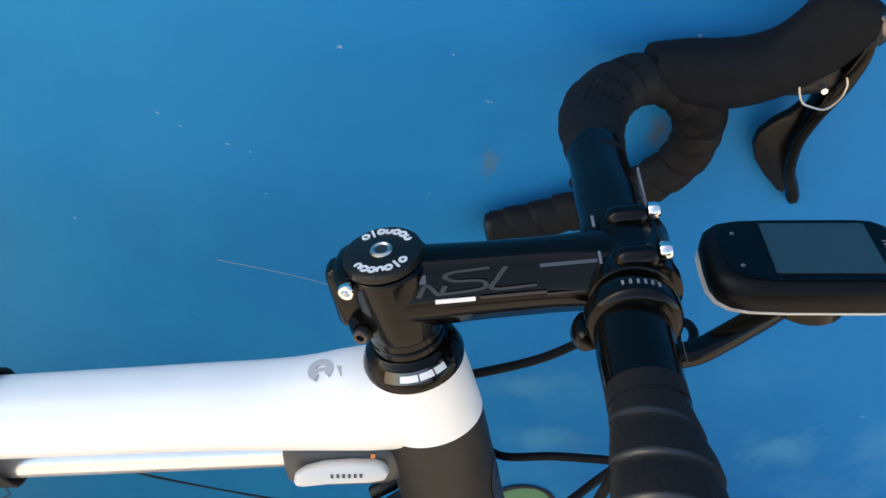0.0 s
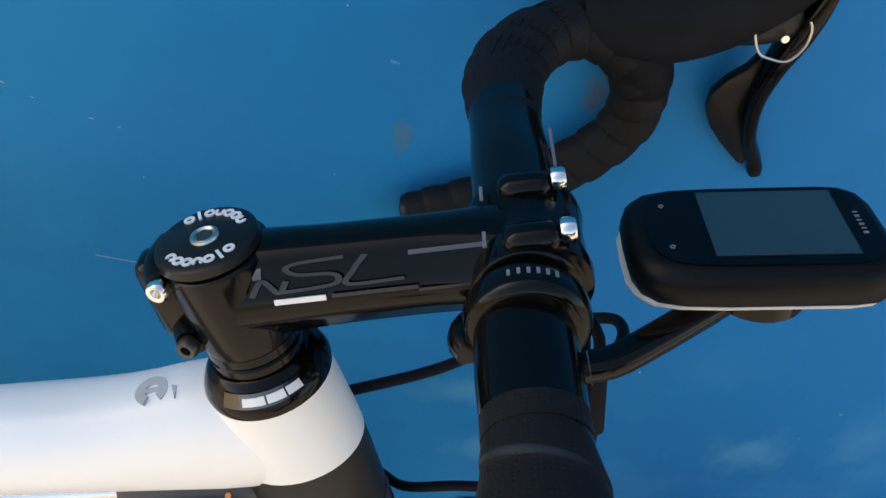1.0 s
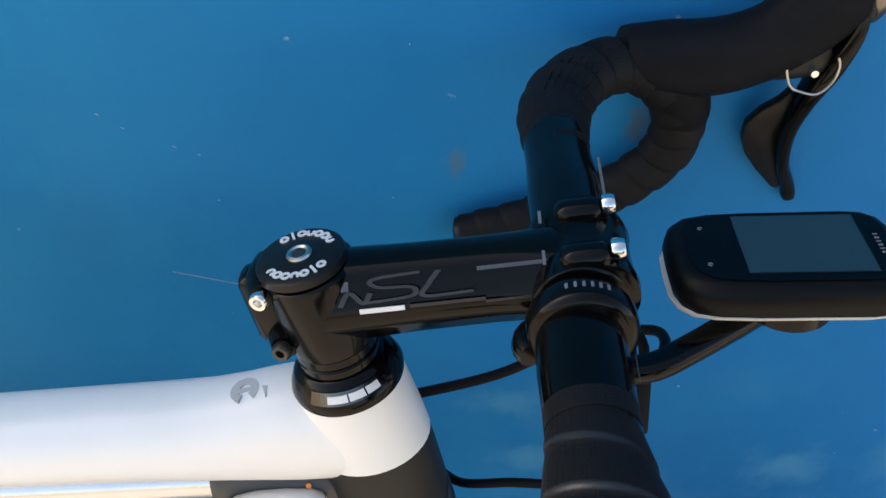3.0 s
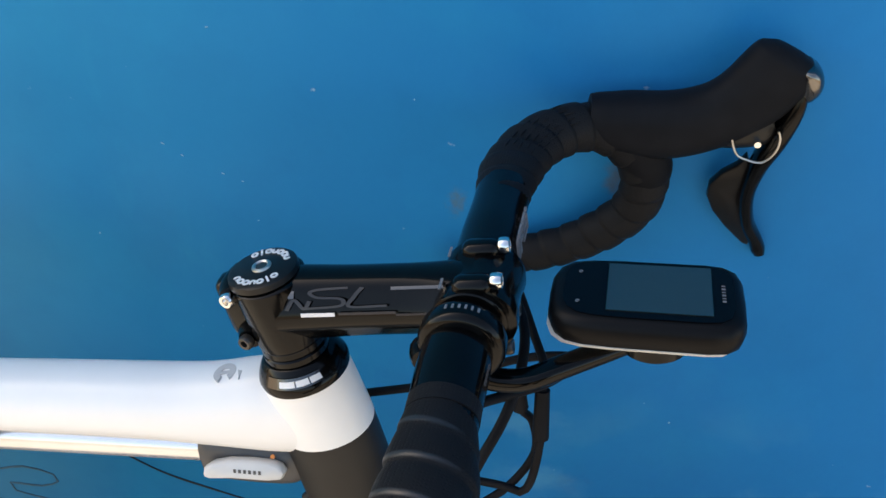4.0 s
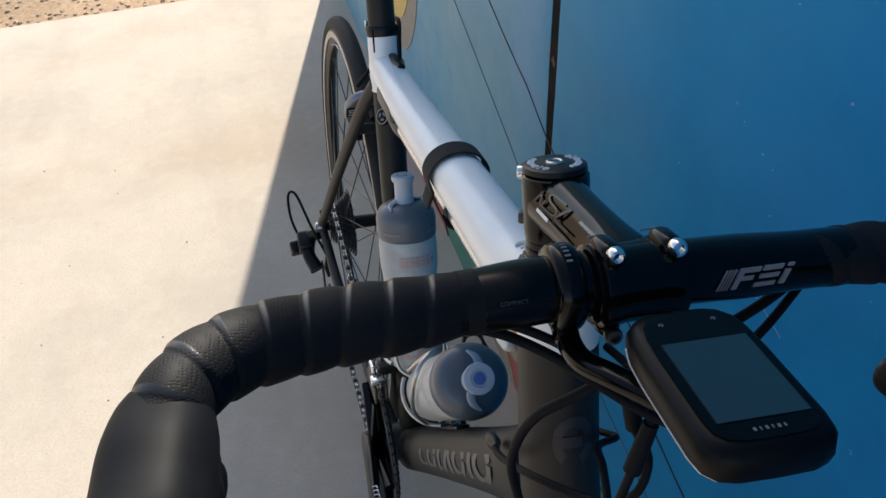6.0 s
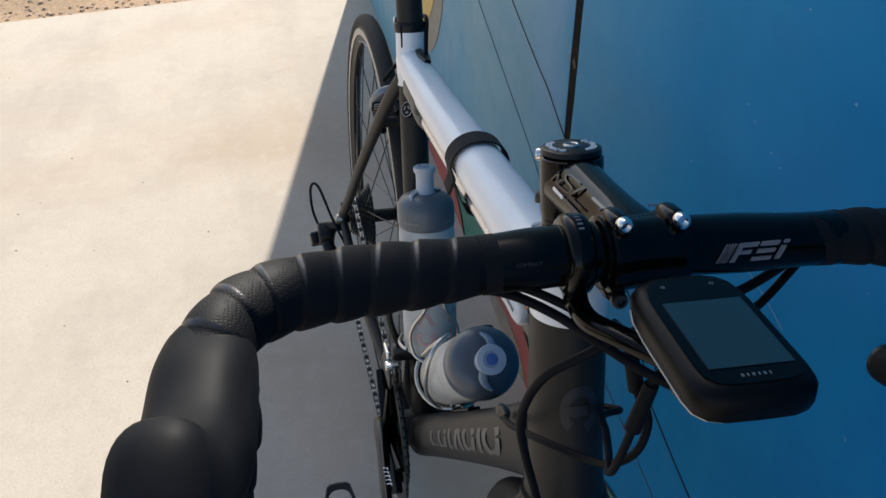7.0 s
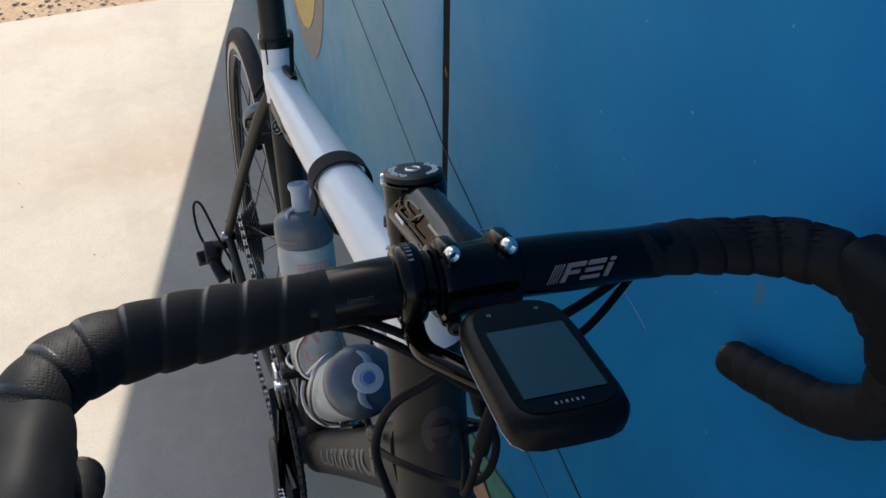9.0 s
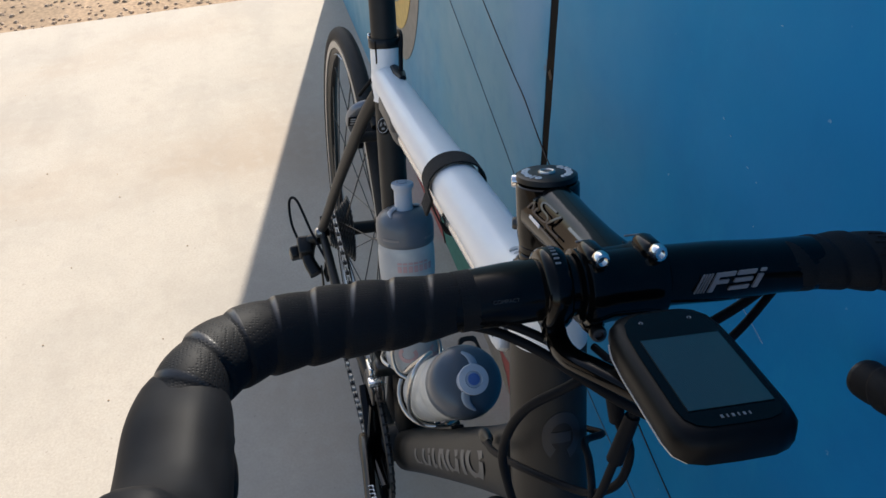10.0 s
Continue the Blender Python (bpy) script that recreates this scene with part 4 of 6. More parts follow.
for sy in (-1, 1):
    for sz in (-1, 1):
        o = BAR + S_UP * sz * 0.0198 + S_DIR * 0.0128 + Vector((0, sy * 0.0145, 0))
        part("clamp_lug", slab((0.020, 0.0115, 0.0108), 0.0050, place_frame(BAR + S_UP * sz * 0.0176 + S_DIR * 0.0035 + Vector((0, sy * 0.0145, 0)), S_DIR, S_UP)), "gloss", plate)
        part("faceplate_bolt", join(lathe([(0.0038, 0), (0.0042, 0.0008), (0.0042, 0.0036), (0.0036, 0.005), (0.0024, 0.0052), (0.0022, 0.0032)], o, S_DIR, 20)), "chrome" if sz > 0 else "darksteel", plate, "chrome dome-head bolt" if sz > 0 else "dark dome-head bolt")
    part("stem_mark", slab((0.0012, 0.008, 0.0006), 0, place_frame(BAR + S_UP * 0.0182 - S_DIR * 0.012 + Vector((0, sy * 0.013, 0)), S_DIR, S_UP)), "decal", plate, smooth=False)

# handlebar
LEFT_BAR = [(0.1165, 0.0, 0.938), (0.1165, 0.05, 0.936), (0.1155, 0.117, 0.9325), (0.119, 0.150, 0.931), (0.1315, 0.1765, 0.9338), (0.151, 0.193, 0.9362), (0.172, 0.2, 0.9340),
            (0.1905, 0.2035, 0.9218), (0.2025, 0.207, 0.898), (0.2005, 0.2105, 0.872), (0.1855, 0.213, 0.850), (0.163, 0.2145, 0.8295), (0.127, 0.2135, 0.811), (0.08, 0.2125, 0.7905)]
RIGHT_BAR = [(0.1165, 0.0, 0.938), (0.1165, 0.05, 0.9372), (0.1195, 0.117, 0.9357), (0.1215, 0.152, 0.9354), (0.1315, 0.184, 0.9372), (0.148, 0.2005, 0.9395), (0.169, 0.2065, 0.937),
             (0.1895, 0.2045, 0.924), (0.201, 0.2095, 0.898), (0.199, 0.2145, 0.872), (0.1855, 0.2175, 0.850), (0.163, 0.2195, 0.832), (0.127, 0.2205, 0.817), (0.08, 0.2205, 0.798)]


def bar_half(sgn, stop=99, start=0.0):
    pts = smooth_path([(x, sgn * y, z + 0.0025) for x, y, z in (LEFT_BAR if sgn > 0 else RIGHT_BAR)], 0.0011)
    out, d = [], 0.0
    for i, p in enumerate(pts):
        if i:
            d += float(np.linalg.norm(p - pts[i - 1]))
        if start <= d <= stop:
            out.append((d, p))
    return out


def bar_row(d, p):
    r = float(np.interp(d, [0, 0.055, 0.085, 0.12], [0.0155, 0.0155, 0.0140, 0.0140]))
    return (*p, r + 0.0022 * min(1, d / 0.1), r - 0.001 * min(1, d / 0.1))


bar_rows = [bar_row(d, p) for d, p in bar_half(-1, stop=0.105)[::-8]] + [bar_row(d, p) for d, p in bar_half(1, stop=0.112)[8::8]]
handlebar = part("handlebar", sweep(bar_rows, unit_section(32)), "gloss", bike, "gloss black drop handlebar")


def saw(u):
    """One lap of tape: a full round swell that drops off sharply at its border."""
    f = u - math.floor(u)
    return 0.9 * (1 - (1 - f / 0.84) ** 2.4) if f < 0.84 else 0.9 * (1 - f) / 0.16


def lap_glint(u):
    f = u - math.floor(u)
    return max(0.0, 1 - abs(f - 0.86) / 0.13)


WRAP = 0.0186
for sgn in (-1, 1):
    rows = []
    first = 0.09 if sgn > 0 else 0.079
    for d, p in bar_half(sgn, start=first):
        r = float(np.interp(d, [first, first + 0.035, 0.17, 0.27, 0.33, 0.36, 0.45, 0.5], [0.0147, 0.0163, 0.0170, 0.0163, 0.0154, 0.0148, 0.0134, 0.0128]))
        r -= 0.0018 * float(np.interp(d, [first, first + 0.03, 0.15, 0.19, 0.25], [0.1, 1, 0.8, 0.15, 0])) if sgn > 0 else 0
        r -= 0.0008
        wide = (0.0044 if sgn > 0 else 0.0036) * float(np.interp(d, [first, first + 0.04, 0.16, 0.21], [0.4, 1, 1, 0]))
        rows.append((*p, r + wide, r - 0.42 * wide))
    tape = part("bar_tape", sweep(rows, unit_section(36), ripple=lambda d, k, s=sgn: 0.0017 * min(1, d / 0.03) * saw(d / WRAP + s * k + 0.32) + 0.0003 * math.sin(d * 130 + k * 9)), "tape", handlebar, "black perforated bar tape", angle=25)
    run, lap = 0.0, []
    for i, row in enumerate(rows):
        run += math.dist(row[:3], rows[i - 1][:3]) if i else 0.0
        # painted glint: right bar only, fading by angle away from the top rear
        lap += [lap_glint(run / WRAP + sgn * k / 36 + 0.32) * (max(0.0, math.cos(2 * math.pi * k / 36 - radians(62))) if sgn < 0 else 0.0) for k in range(36)]
    tape.data.attributes.new("lap_glint", "FLOAT", "POINT").data.foreach_set("value", lap)
    # rows of pressed grip dashes on the outside of the left bend
    dashes = []
    for i in range(5 if sgn > 0 else 0):
        for q in range(6):
            row = min(range(len(rows)), key=lambda r: abs((r + 1) * 0.0011 - (0.055 + i * 0.0115 + q % 2 * 0.003)))
            a, b = Vector(rows[max(row - 2, 0)][:3]), Vector(rows[min(row + 2, len(rows) - 1)][:3])
            tan_ = (b - a).normalized()
            out = tan_.cross(Vector((0, 0, 1))).normalized() * -sgn
            g = radians(-22 + q * 13)
            nrm = (Vector((0, 0, 1)) * math.cos(g) - out * math.sin(g)).normalized()
            pos = Vector(rows[row][:3]) + Vector((0, 0, 1)) * math.cos(g) * (rows[row][4] + 0.0009) - out * math.sin(g) * (rows[row][3] + 0.0009)
            dashes.append(slab((0.0080, 0.0009, 0.0010), 0.0004, place_frame(pos, tan_, nrm)))
    if dashes:
        part("grip_pattern", join(*dashes), "tape", handlebar, "rows of pressed grip dashes")
    end = Vector((LEFT_BAR if sgn > 0 else RIGHT_BAR)[-1])
    end.y *= sgn
    end.z += 0.0025
    way = Vector((-0.93, 0.0, -0.36)).normalized()
    part("bar_plug", lathe([(0.0132, -0.001), (0.0137, 0.001), (0.0131, 0.004), (0.0085, 0.0062)], end, way, 24), "anod", handlebar)
    if sgn < 0:
        part("finish_tape", sweep([(*p, 0.0162, 0.0142) for d, p in bar_half(sgn, start=first - 0.006, stop=first + 0.004)], unit_section(28)), "tape", handlebar, "black finishing tape")
# block mark on the left half of the bar
mk = place_frame(BAR + Vector((0.0152, 0.055, 0.0042)), (0, 1, 0), (0.95, 0, 0.31)) @ Matrix.Diagonal((0.85, 0.95, 1, 1))
for x0, x1, y0, y1 in ((-0.022, -0.0215, -0.005, 0.005), (-0.0202, -0.0197, -0.005, 0.005), (-0.0184, -0.0179, -0.005, 0.005), (-0.0166, -0.0161, -0.005, 0.005), (-0.014, -0.011, -0.005, 0.005), (-0.011, -0.002, 0.0028, 0.005), (-0.011, -0.004, -0.001, 0.001),
                       (0.0, 0.011, 0.0028, 0.005), (0.0, 0.011, -0.001, 0.001), (-0.001, 0.011, -0.005, -0.003), (0.014, 0.017, -0.005, 0.002), (0.014, 0.017, 0.0035, 0.005)):
    sh = 0.6
    part("lettering_block", prism([(x0 + y0 * sh, y0), (x1 + y0 * sh, y0), (x1 + y1 * sh, y1), (x0 + y1 * sh, y1)], 0.0012, mk @ Matrix.Translation((0, 0, 0.0002))), "decal", handlebar, "grey lettering block", smooth=False)


def lettering(text, size, m, mat, parent, name="lettering"):
    cu = bpy.data.curves.new("letters", "FONT")
    cu.body, cu.size, cu.extrude, cu.align_x, cu.align_y = text, size, 0.0002, "CENTER", "CENTER"
    tmp = new("letters", cu)
    me = bpy.data.meshes.new_from_object(tmp.evaluated_get(bpy.context.evaluated_depsgraph_get()))
    bpy.data.objects.remove(tmp)
    bpy.data.curves.remove(cu)
    me.transform(m)
    me.materials.clear()
    me.materials.append(MAT[mat])
    ob = new(name, me)
    ob.parent = parent
    return ob


lettering("COMPACT", 0.0027, place_frame(BAR + Vector((0.0155, -0.061, 0.0082)), (0, 1, 0), (0.93, 0, 0.37)), "sgrey", handlebar)


# brake and shift levers
def lever(sgn):
    def at(x, y, z):
        return (x - 0.0115, sgn * (y + (0.0095 if sgn > 0 else 0.0172 + 0.04 * max(0, x - 0.1915))), z - (0.13 * max(0, x - 0.2) if sgn < 0 else -0.005))
    hood_rows = [(*at(0.168, 0.1900, 0.9395), 0.0155, 0.0145), (*at(0.1725, 0.1905, 0.9393), 0.0172, 0.0158), (*at(0.180, 0.1912, 0.939), 0.0190, 0.0172), (*at(0.195, 0.192, 0.939), 0.0200, 0.0203), (*at(0.215, 0.1915, 0.9405), 0.0202, 0.0218), (*at(0.232, 0.191, 0.9455), 0.0198, 0.0216),
                 (*at(0.248, 0.1905, 0.954), 0.0188, 0.0212), (*at(0.259, 0.19, 0.963), 0.0178, 0.0218), (*at(0.268, 0.19, 0.9735), 0.0174, 0.0228), (*at(0.2745, 0.19, 0.984), 0.0172, 0.0232), (*at(0.2792, 0.19, 0.9925), 0.0166, 0.0228), (*at(0.282, 0.19, 0.9985), 0.0152, 0.0205),
                 (*at(0.2836, 0.19, 1.0025), 0.0098, 0.014), (*at(0.2842, 0.19, 1.004), 0.003, 0.005)]
    if sgn > 0:
        hood_rows = [(a, b, c, d * float(np.interp(a, [0.19, 0.23, 0.27], [1.0, 0.92, 0.88])), e) for a, b, c, d, e in hood_rows]
    else:
        hood_rows = [(a, b, c + 0.015 * max(0, a - 0.1885), d * float(np.interp(a, [0.22, 0.25], [1.08, 1.0])), e) for a, b, c, d, e in hood_rows]
    grip = part("brake_lever", sweep(smooth_path(hood_rows, 0.003), unit_section(32, 2.5)), "rubber", bike, "black rubber-hooded brake and shift lever")
    part("hood_skirt", sweep(smooth_path([(*at(0.196, 0.193, 0.935), 0.0175, 0.018), (*at(0.206, 0.195, 0.921), 0.0185, 0.0185), (*at(0.2125, 0.1975, 0.906), 0.0185, 0.0185), (*at(0.2135, 0.199, 0.899), 0.0178, 0.0178)], 0.003), unit_section(24)), "rubber", grip)
    # bracket face under the horn
    part("bracket", sweep(smooth_path([(*at(0.236, 0.19, 0.946), 0.0125, 0.014), (*at(0.262, 0.19, 0.949), 0.012, 0.014), (*at(0.278, 0.19, 0.953), 0.0105, 0.013), (*at(0.284, 0.19, 0.956), 0.007, 0.009)], 0.004), unit_section(20, 3)), "anod", grip)
    part("lever_blade", sweep(smooth_path([(*at(0.2945, 0.19, 0.981), 0.0085, 0.004), (*at(0.294, 0.19, 0.966), 0.0112, 0.0058), (*at(0.2895, 0.191, 0.945), 0.0116, 0.0068), (*at(0.2845, 0.196, 0.92), 0.0098, 0.006), (*at(0.285, 0.204, 0.893), 0.0078, 0.0052), (*at(0.293, 0.213, 0.865), 0.0066, 0.0046),
                                                   (*at(0.3045, 0.2205, 0.845), 0.0054, 0.0048), (*at(0.309, 0.2235, 0.836), 0.0052, 0.0052), (*at(0.3115, 0.2245, 0.831), 0.0036, 0.004)], 0.004), unit_section(18, 2.6), up=(1, 0, 0)), "gloss", grip, "black brake lever blade")
    part("name_plate", sweep(smooth_path([(*at(0.2910, 0.19, 0.9942), 0.0128, 0.0026), (*at(0.2935, 0.19, 0.9935), 0.0146, 0.0052), (*at(0.2962, 0.19, 0.9900), 0.0142, 0.0072), (*at(0.2982, 0.19, 0.9835), 0.0124, 0.0074), (*at(0.2970, 0.19, 0.9765), 0.0090, 0.0056), (*at(0.2950, 0.19, 0.9730), 0.0050, 0.0030)], 0.002), unit_section(28, 2.4), up=(1, 0, 0)), "plate", grip, "polished metal name plate")
    pd = [(0.004, -0.004), (0.012, -0.02), (0.012, -0.045), (0.019, -0.07), (0.029, -0.09), (0.0285, -0.0945), (0.024, -0.093), (0.007, -0.077), (-0.005, -0.063), (-0.0125, -0.048), (-0.0135, -0.036), (-0.008, -0.024), (0.0, -0.014)]
    part("shift_paddle", prism(pd, 0.0075, place_frame(at(0.2725, 0.199, 0.9285), (1, 0, 0), (0.0, -1, -0.3 * sgn)), 0.0025), "anod", grip, "black shift paddle")
    part("pivot_pin", lathe([(0.0021, -0.0145), (0.0025, -0.0138), (0.0025, 0.0138), (0.0021, 0.0145)], at(0.2760, 0.19, 0.9445), (0, 1, 0), 14), "chrome", grip, "bright pivot pin")
    for side in (-1, 1) if sgn > 0 else ():
        y = 0.1995 + side * 0.0130
        part("spring_clip", sweep(smooth_path([(0.2470, y, 0.9600, 0.0008), (0.2482, y, 0.9510, 0.0008), (0.2535, y, 0.9405, 0.0008), (0.2600, y, 0.9375, 0.0008), (0.2705, y, 0.9370, 0.0008), (0.2765, y, 0.9455, 0.0008), (0.2770, y, 0.9550, 0.0008), (0.2745, y, 0.9600, 0.0008)], 0.002), unit_section(8)), "steel", grip, "bright wire clip")
    return grip


for sgn in (-1, 1):
    lever(sgn)

# fork
crown = on_steer(0.262)
part("fork", join(lathe([(0.0305, 0.247), (0.031, 0.252), (0.0285, 0.268), (0.0245, 0.282)], CAP, STEER, 36),
                         *[sweep(smooth_path([(crown.x + 0.0, sg * 0.014, crown.z + 0.004, 0.016, 0.02), (crown.x + 0.008, sg * 0.031, crown.z - 0.02, 0.0115, 0.021), (crown.x + 0.026, sg * 0.0375, crown.z - 0.075, 0.0085, 0.0195),
                                               (0.155, sg * 0.043, 0.5, 0.0075, 0.016), (0.193, sg * 0.048, 0.39, 0.0065, 0.011), (FRONT.x, sg * 0.051, FRONT.z, 0.0055, 0.009)], 0.012), unit_section(20, 2.2), up=(1, 0, 0)) for sg in (-1, 1)]), "matte", bike, "matte black carbon fork")


# wheels
def wheel(name, c, spokes, hub_w, label):
    R = 0.3418
    rim_prof = [(-0.0075, -0.0095), (-0.012, -0.0105), (-0.026, -0.0088), (-0.036, -0.0045), (-0.0375, 0), (-0.036, 0.0045), (-0.026, 0.0088), (-0.012, 0.0105), (-0.0075, 0.0095), (-0.010, 0.0)]
    rim = part(name, torus(c, (0, 1, 0), R - 0.0135, [(a + 0.0035, b) for a, b in rim_prof], 96), "matte", bike, label)
    part("tyre", torus(c, (0, 1, 0), R - 0.0125, [(0.0128 * math.cos(a) - 0.0005, 0.0127 * math.sin(a)) for a in np.linspace(0, 2 * math.pi, 15)[:-1]], 96), "tyre", rim, "black slick tyre")
    for sg in (-1, 1):
        part("brake_track", torus(c, (0, 1, 0), R - 0.0285, [(-0.005, sg * 0.0092), (-0.005, sg * 0.0111), (0.0052, sg * 0.0114), (0.0052, sg * 0.0094)], 96), "track", rim, "bare metal brake track")
        for a0 in (100, 220, 340):
            pts = [(c.x + (R - 0.044) * math.cos(radians(a0 + k * 3)), c.y + sg * 0.0078, c.z + (R - 0.044) * math.sin(radians(a0 + k * 3)), 0.0006, 0.0022) for k in range(7)]
            part("rim_decal", sweep(pts, unit_section(8), up=(0, 1, 0)), "wdecal", rim, "thin white rim decal")
    part("hub", lathe([(0.006, -hub_w), (0.008, -hub_w + 0.006), (0.019, -hub_w * 0.62), (0.021, -hub_w * 0.56), (0.012, -hub_w * 0.45), (0.011, hub_w * 0.45), (0.021, hub_w * 0.56), (0.019, hub_w * 0.62), (0.008, hub_w - 0.006), (0.006, hub_w)], c, (0, 1, 0), 24), "anod", rim)
    part("quick_release", lathe([(0.005, -hub_w - 0.016), (0.009, -hub_w - 0.014), (0.009, -hub_w - 0.004), (0.0045, -hub_w), (0.0045, hub_w), (0.009, hub_w + 0.004), (0.009, hub_w + 0.012)], c, (0, 1, 0), 16), "steel", rim)
    for k in range(spokes):
        a = 2 * math.pi * k / spokes
        sg = 1 if k % 2 else -1
        twist = radians(62) * (1 if (k // 2) % 2 else -1)
        h = Vector((c.x + 0.019 * math.cos(a + twist), sg * hub_w * 0.58, c.z + 0.019 * math.sin(a + twist)))
        e = Vector((c.x + (R - 0.046) * math.cos(a), 0, c.z + (R - 0.046) * math.sin(a)))
        part("spoke", tube(h, e, 0.00105, n=6), "darksteel", rim)
    return rim


wheel("front_wheel", FRONT, 20, 0.046, "front wheel with deep black rim and slick tyre")
wheel("rear_wheel", REAR, 24, 0.06, "rear wheel with bare metal brake track")


# caliper brakes
def caliper(name, p, down, fwd, label, mat="greyal", size=1.0):
    m = place_frame(p, fwd, Vector(down) * -1) @ Matrix.Scale(size, 4)
    arms = [sweep(smooth_path([(*(m @ Vector((dx, sg * y, z))), a * size, b * size) for y, z, a, b in ((-0.006, 0.008, 0.006, 0.007), (0.008, 0.0115, 0.0062, 0.0085), (0.021, 0.0065, 0.0062, 0.0085), (0.0285, -0.007, 0.006, 0.0072), (0.0300, -0.024, 0.0056, 0.0062), (0.0268, -0.043, 0.005, 0.005))], 0.003), unit_section(18, 3), up=tuple(m.to_3x3() @ Vector((0, 0, 1)))) for sg, dx in ((-1, 0.0), (1, 0.007))]
    left = part(name, join(*arms), mat, bike, label)
    part("pivot_bolt", lathe([(0.0075, -0.02), (0.009, 0.0), (0.0095, 0.015), (0.006, 0.019)], p, fwd, 18), "anod", left)
    for sg in (-1, 1):
        part("brake_pad", slab((0.045, 0.008, 0.010), 0.002, m @ Matrix.Translation((0.0, sg * 0.0195, -0.043))), "rubber", left)
    part("caliper_decal", slab((0.001, 0.026, 0.004), 0, m @ Matrix.Translation((0.0138, -0.004, 0.004))), "wdecal", left, smooth=False)
    part("cable_anchor", lathe([(0.004, 0), (0.0045, 0.012), (0.003, 0.03)], m @ Vector((0.004, -0.028, 0.006)), m.to_3x3() @ Vector((0, -0.1, 1)), 12), "anod" if size == 1.0 else "steel", left)
    if size > 1:
        panel = part("caliper_decal", slab((0.001, 0.013, 0.020), 0.0003, m @ Matrix.Translation((-0.0002, 0.0285, -0.012))), "anod", left, "dark panel on the silver arm")
        for q in (-0.005, 0.001, 0.006):
            part("decal_bar", slab((0.0006, 0.007, 0.0022), 0, m @ Matrix.Translation((-0.0009, 0.0285, -0.012 + q))), "pale", panel, smooth=False)
    part("release_arm", slab((0.006, 0.007, 0.034), 0.002, m @ Matrix.Translation((0.012, -0.031, -0.01))), "greyal", left, "grey release arm")
    return left


caliper("front_brake", on_steer(0.274, 0, 0.036), (0.1, 0, -1), (0.97, 0, 0.25), "black front caliper brake", "anod")
caliper("rear_brake", (-0.597, 0, 0.664), (-0.5, 0, -0.866), (-0.866, 0, 0.5), "silver grey rear caliper brake", "silveral", 1.02)
part("brake_bridge", tube((-0.572, -0.03, 0.645), (-0.572, 0.03, 0.645), 0.007, n=12), "matte", bike)

# seatpost, clamp and cable stop
SEAT_DIR = (SEAT_TOP - BB).normalized()
part("seat_clamp", join(lathe([(0.0182, -0.004), (0.0190, -0.003), (0.0190, 0.006), (0.0182, 0.007)], SEAT_TOP, SEAT_DIR, 32), slab((0.012, 0.008, 0.012), 0.002, place_frame(SEAT_TOP + SEAT_DIR * 0.004 + Vector((-0.02, 0, 0)), SEAT_DIR, (1, 0, 0)))), "anod", bike, "black seat clamp")
part("clamp_bolt", lathe([(0.0035, 0), (0.0042, 0.001), (0.0042, 0.004), (0.003, 0.005)], SEAT_TOP + SEAT_DIR * 0.004 + Vector((-0.016, -0.012, 0)), (-0.2, -1, 0), 14), "chrome", bike, "small bright clamp bolt")
part("clamp_slot", slab((0.026, 0.0022, 0.002), 0, place_frame(SEAT_TOP - SEAT_DIR * 0.004 + Vector((0.0135, -0.0125, 0)), SEAT_DIR, (0.7, -0.7, 0.2))), "seam", bike, smooth=False)
part("seatpost", sweep([(*(SEAT_TOP + SEAT_DIR * d), 0.0155, 0.0165) for d in (0.0, 0.05, 0.12, 0.17)], unit_section(28), up=(1, 0, 0)), "matte", bike, "black carbon seatpost")
part("cable_stop", sweep([(-0.492, 0.006, 0.7795, 0.005, 0.003), (-0.470, 0.0075, 0.782, 0.0075, 0.0045), (-0.450, 0.008, 0.7845, 0.004, 0.003)], unit_section(14)), "anod", bike, "black oval cable stop")
part("rear_brake_cable", sweep(smooth_path([(-0.466, 0.009, 0.785, 0.0026), (-0.486, 0.013, 0.798, 0.0026), (-0.518, 0.0195, 0.808, 0.0026), (-0.543, 0.0185, 0.800, 0.0026), (-0.560, 0.012, 0.775, 0.0026), (-0.575, 0.0, 0.735, 0.0026), (-0.595, -0.02, 0.695, 0.0026)], 0.004), unit_section(10)), "rubber", bike)

# drivetrain on the rider's right
CR_A = radians(14)
fwd = Vector((math.cos(CR_A), 0, math.sin(CR_A)))


def chainring(name, r, y, teeth, parent=None):
    prof_o, n = [], teeth * 4
    for i in range(n):
        a = 2 * math.pi * i / n
        rr = r + (0.0024 if i % 4 in (0, 1) else -0.0024)
        prof_o.append((rr * math.cos(a), rr * math.sin(a)))
    prof_i = [((r - 0.016) * math.cos(2 * math.pi * i / n), (r - 0.016) * math.sin(2 * math.pi * i / n)) for i in range(n)]
    v = [(BB.x + u, y + w, BB.z + q) for w in (-0.0018, 0.0018) for ring in (prof_o, prof_i) for u, q in ring]
    f = []
    for k in range(n):
        k2 = (k + 1) % n
        f += [(k, k2, n + k2, n + k), (2 * n + k, 3 * n + k, 3 * n + k2, 2 * n + k2), (k, 2 * n + k, 2 * n + k2, k2), (n + k, n + k2, 3 * n + k2, 3 * n + k)]
    return part(name, (v, f), "anod", bike, "black toothed chainring", smooth=False)


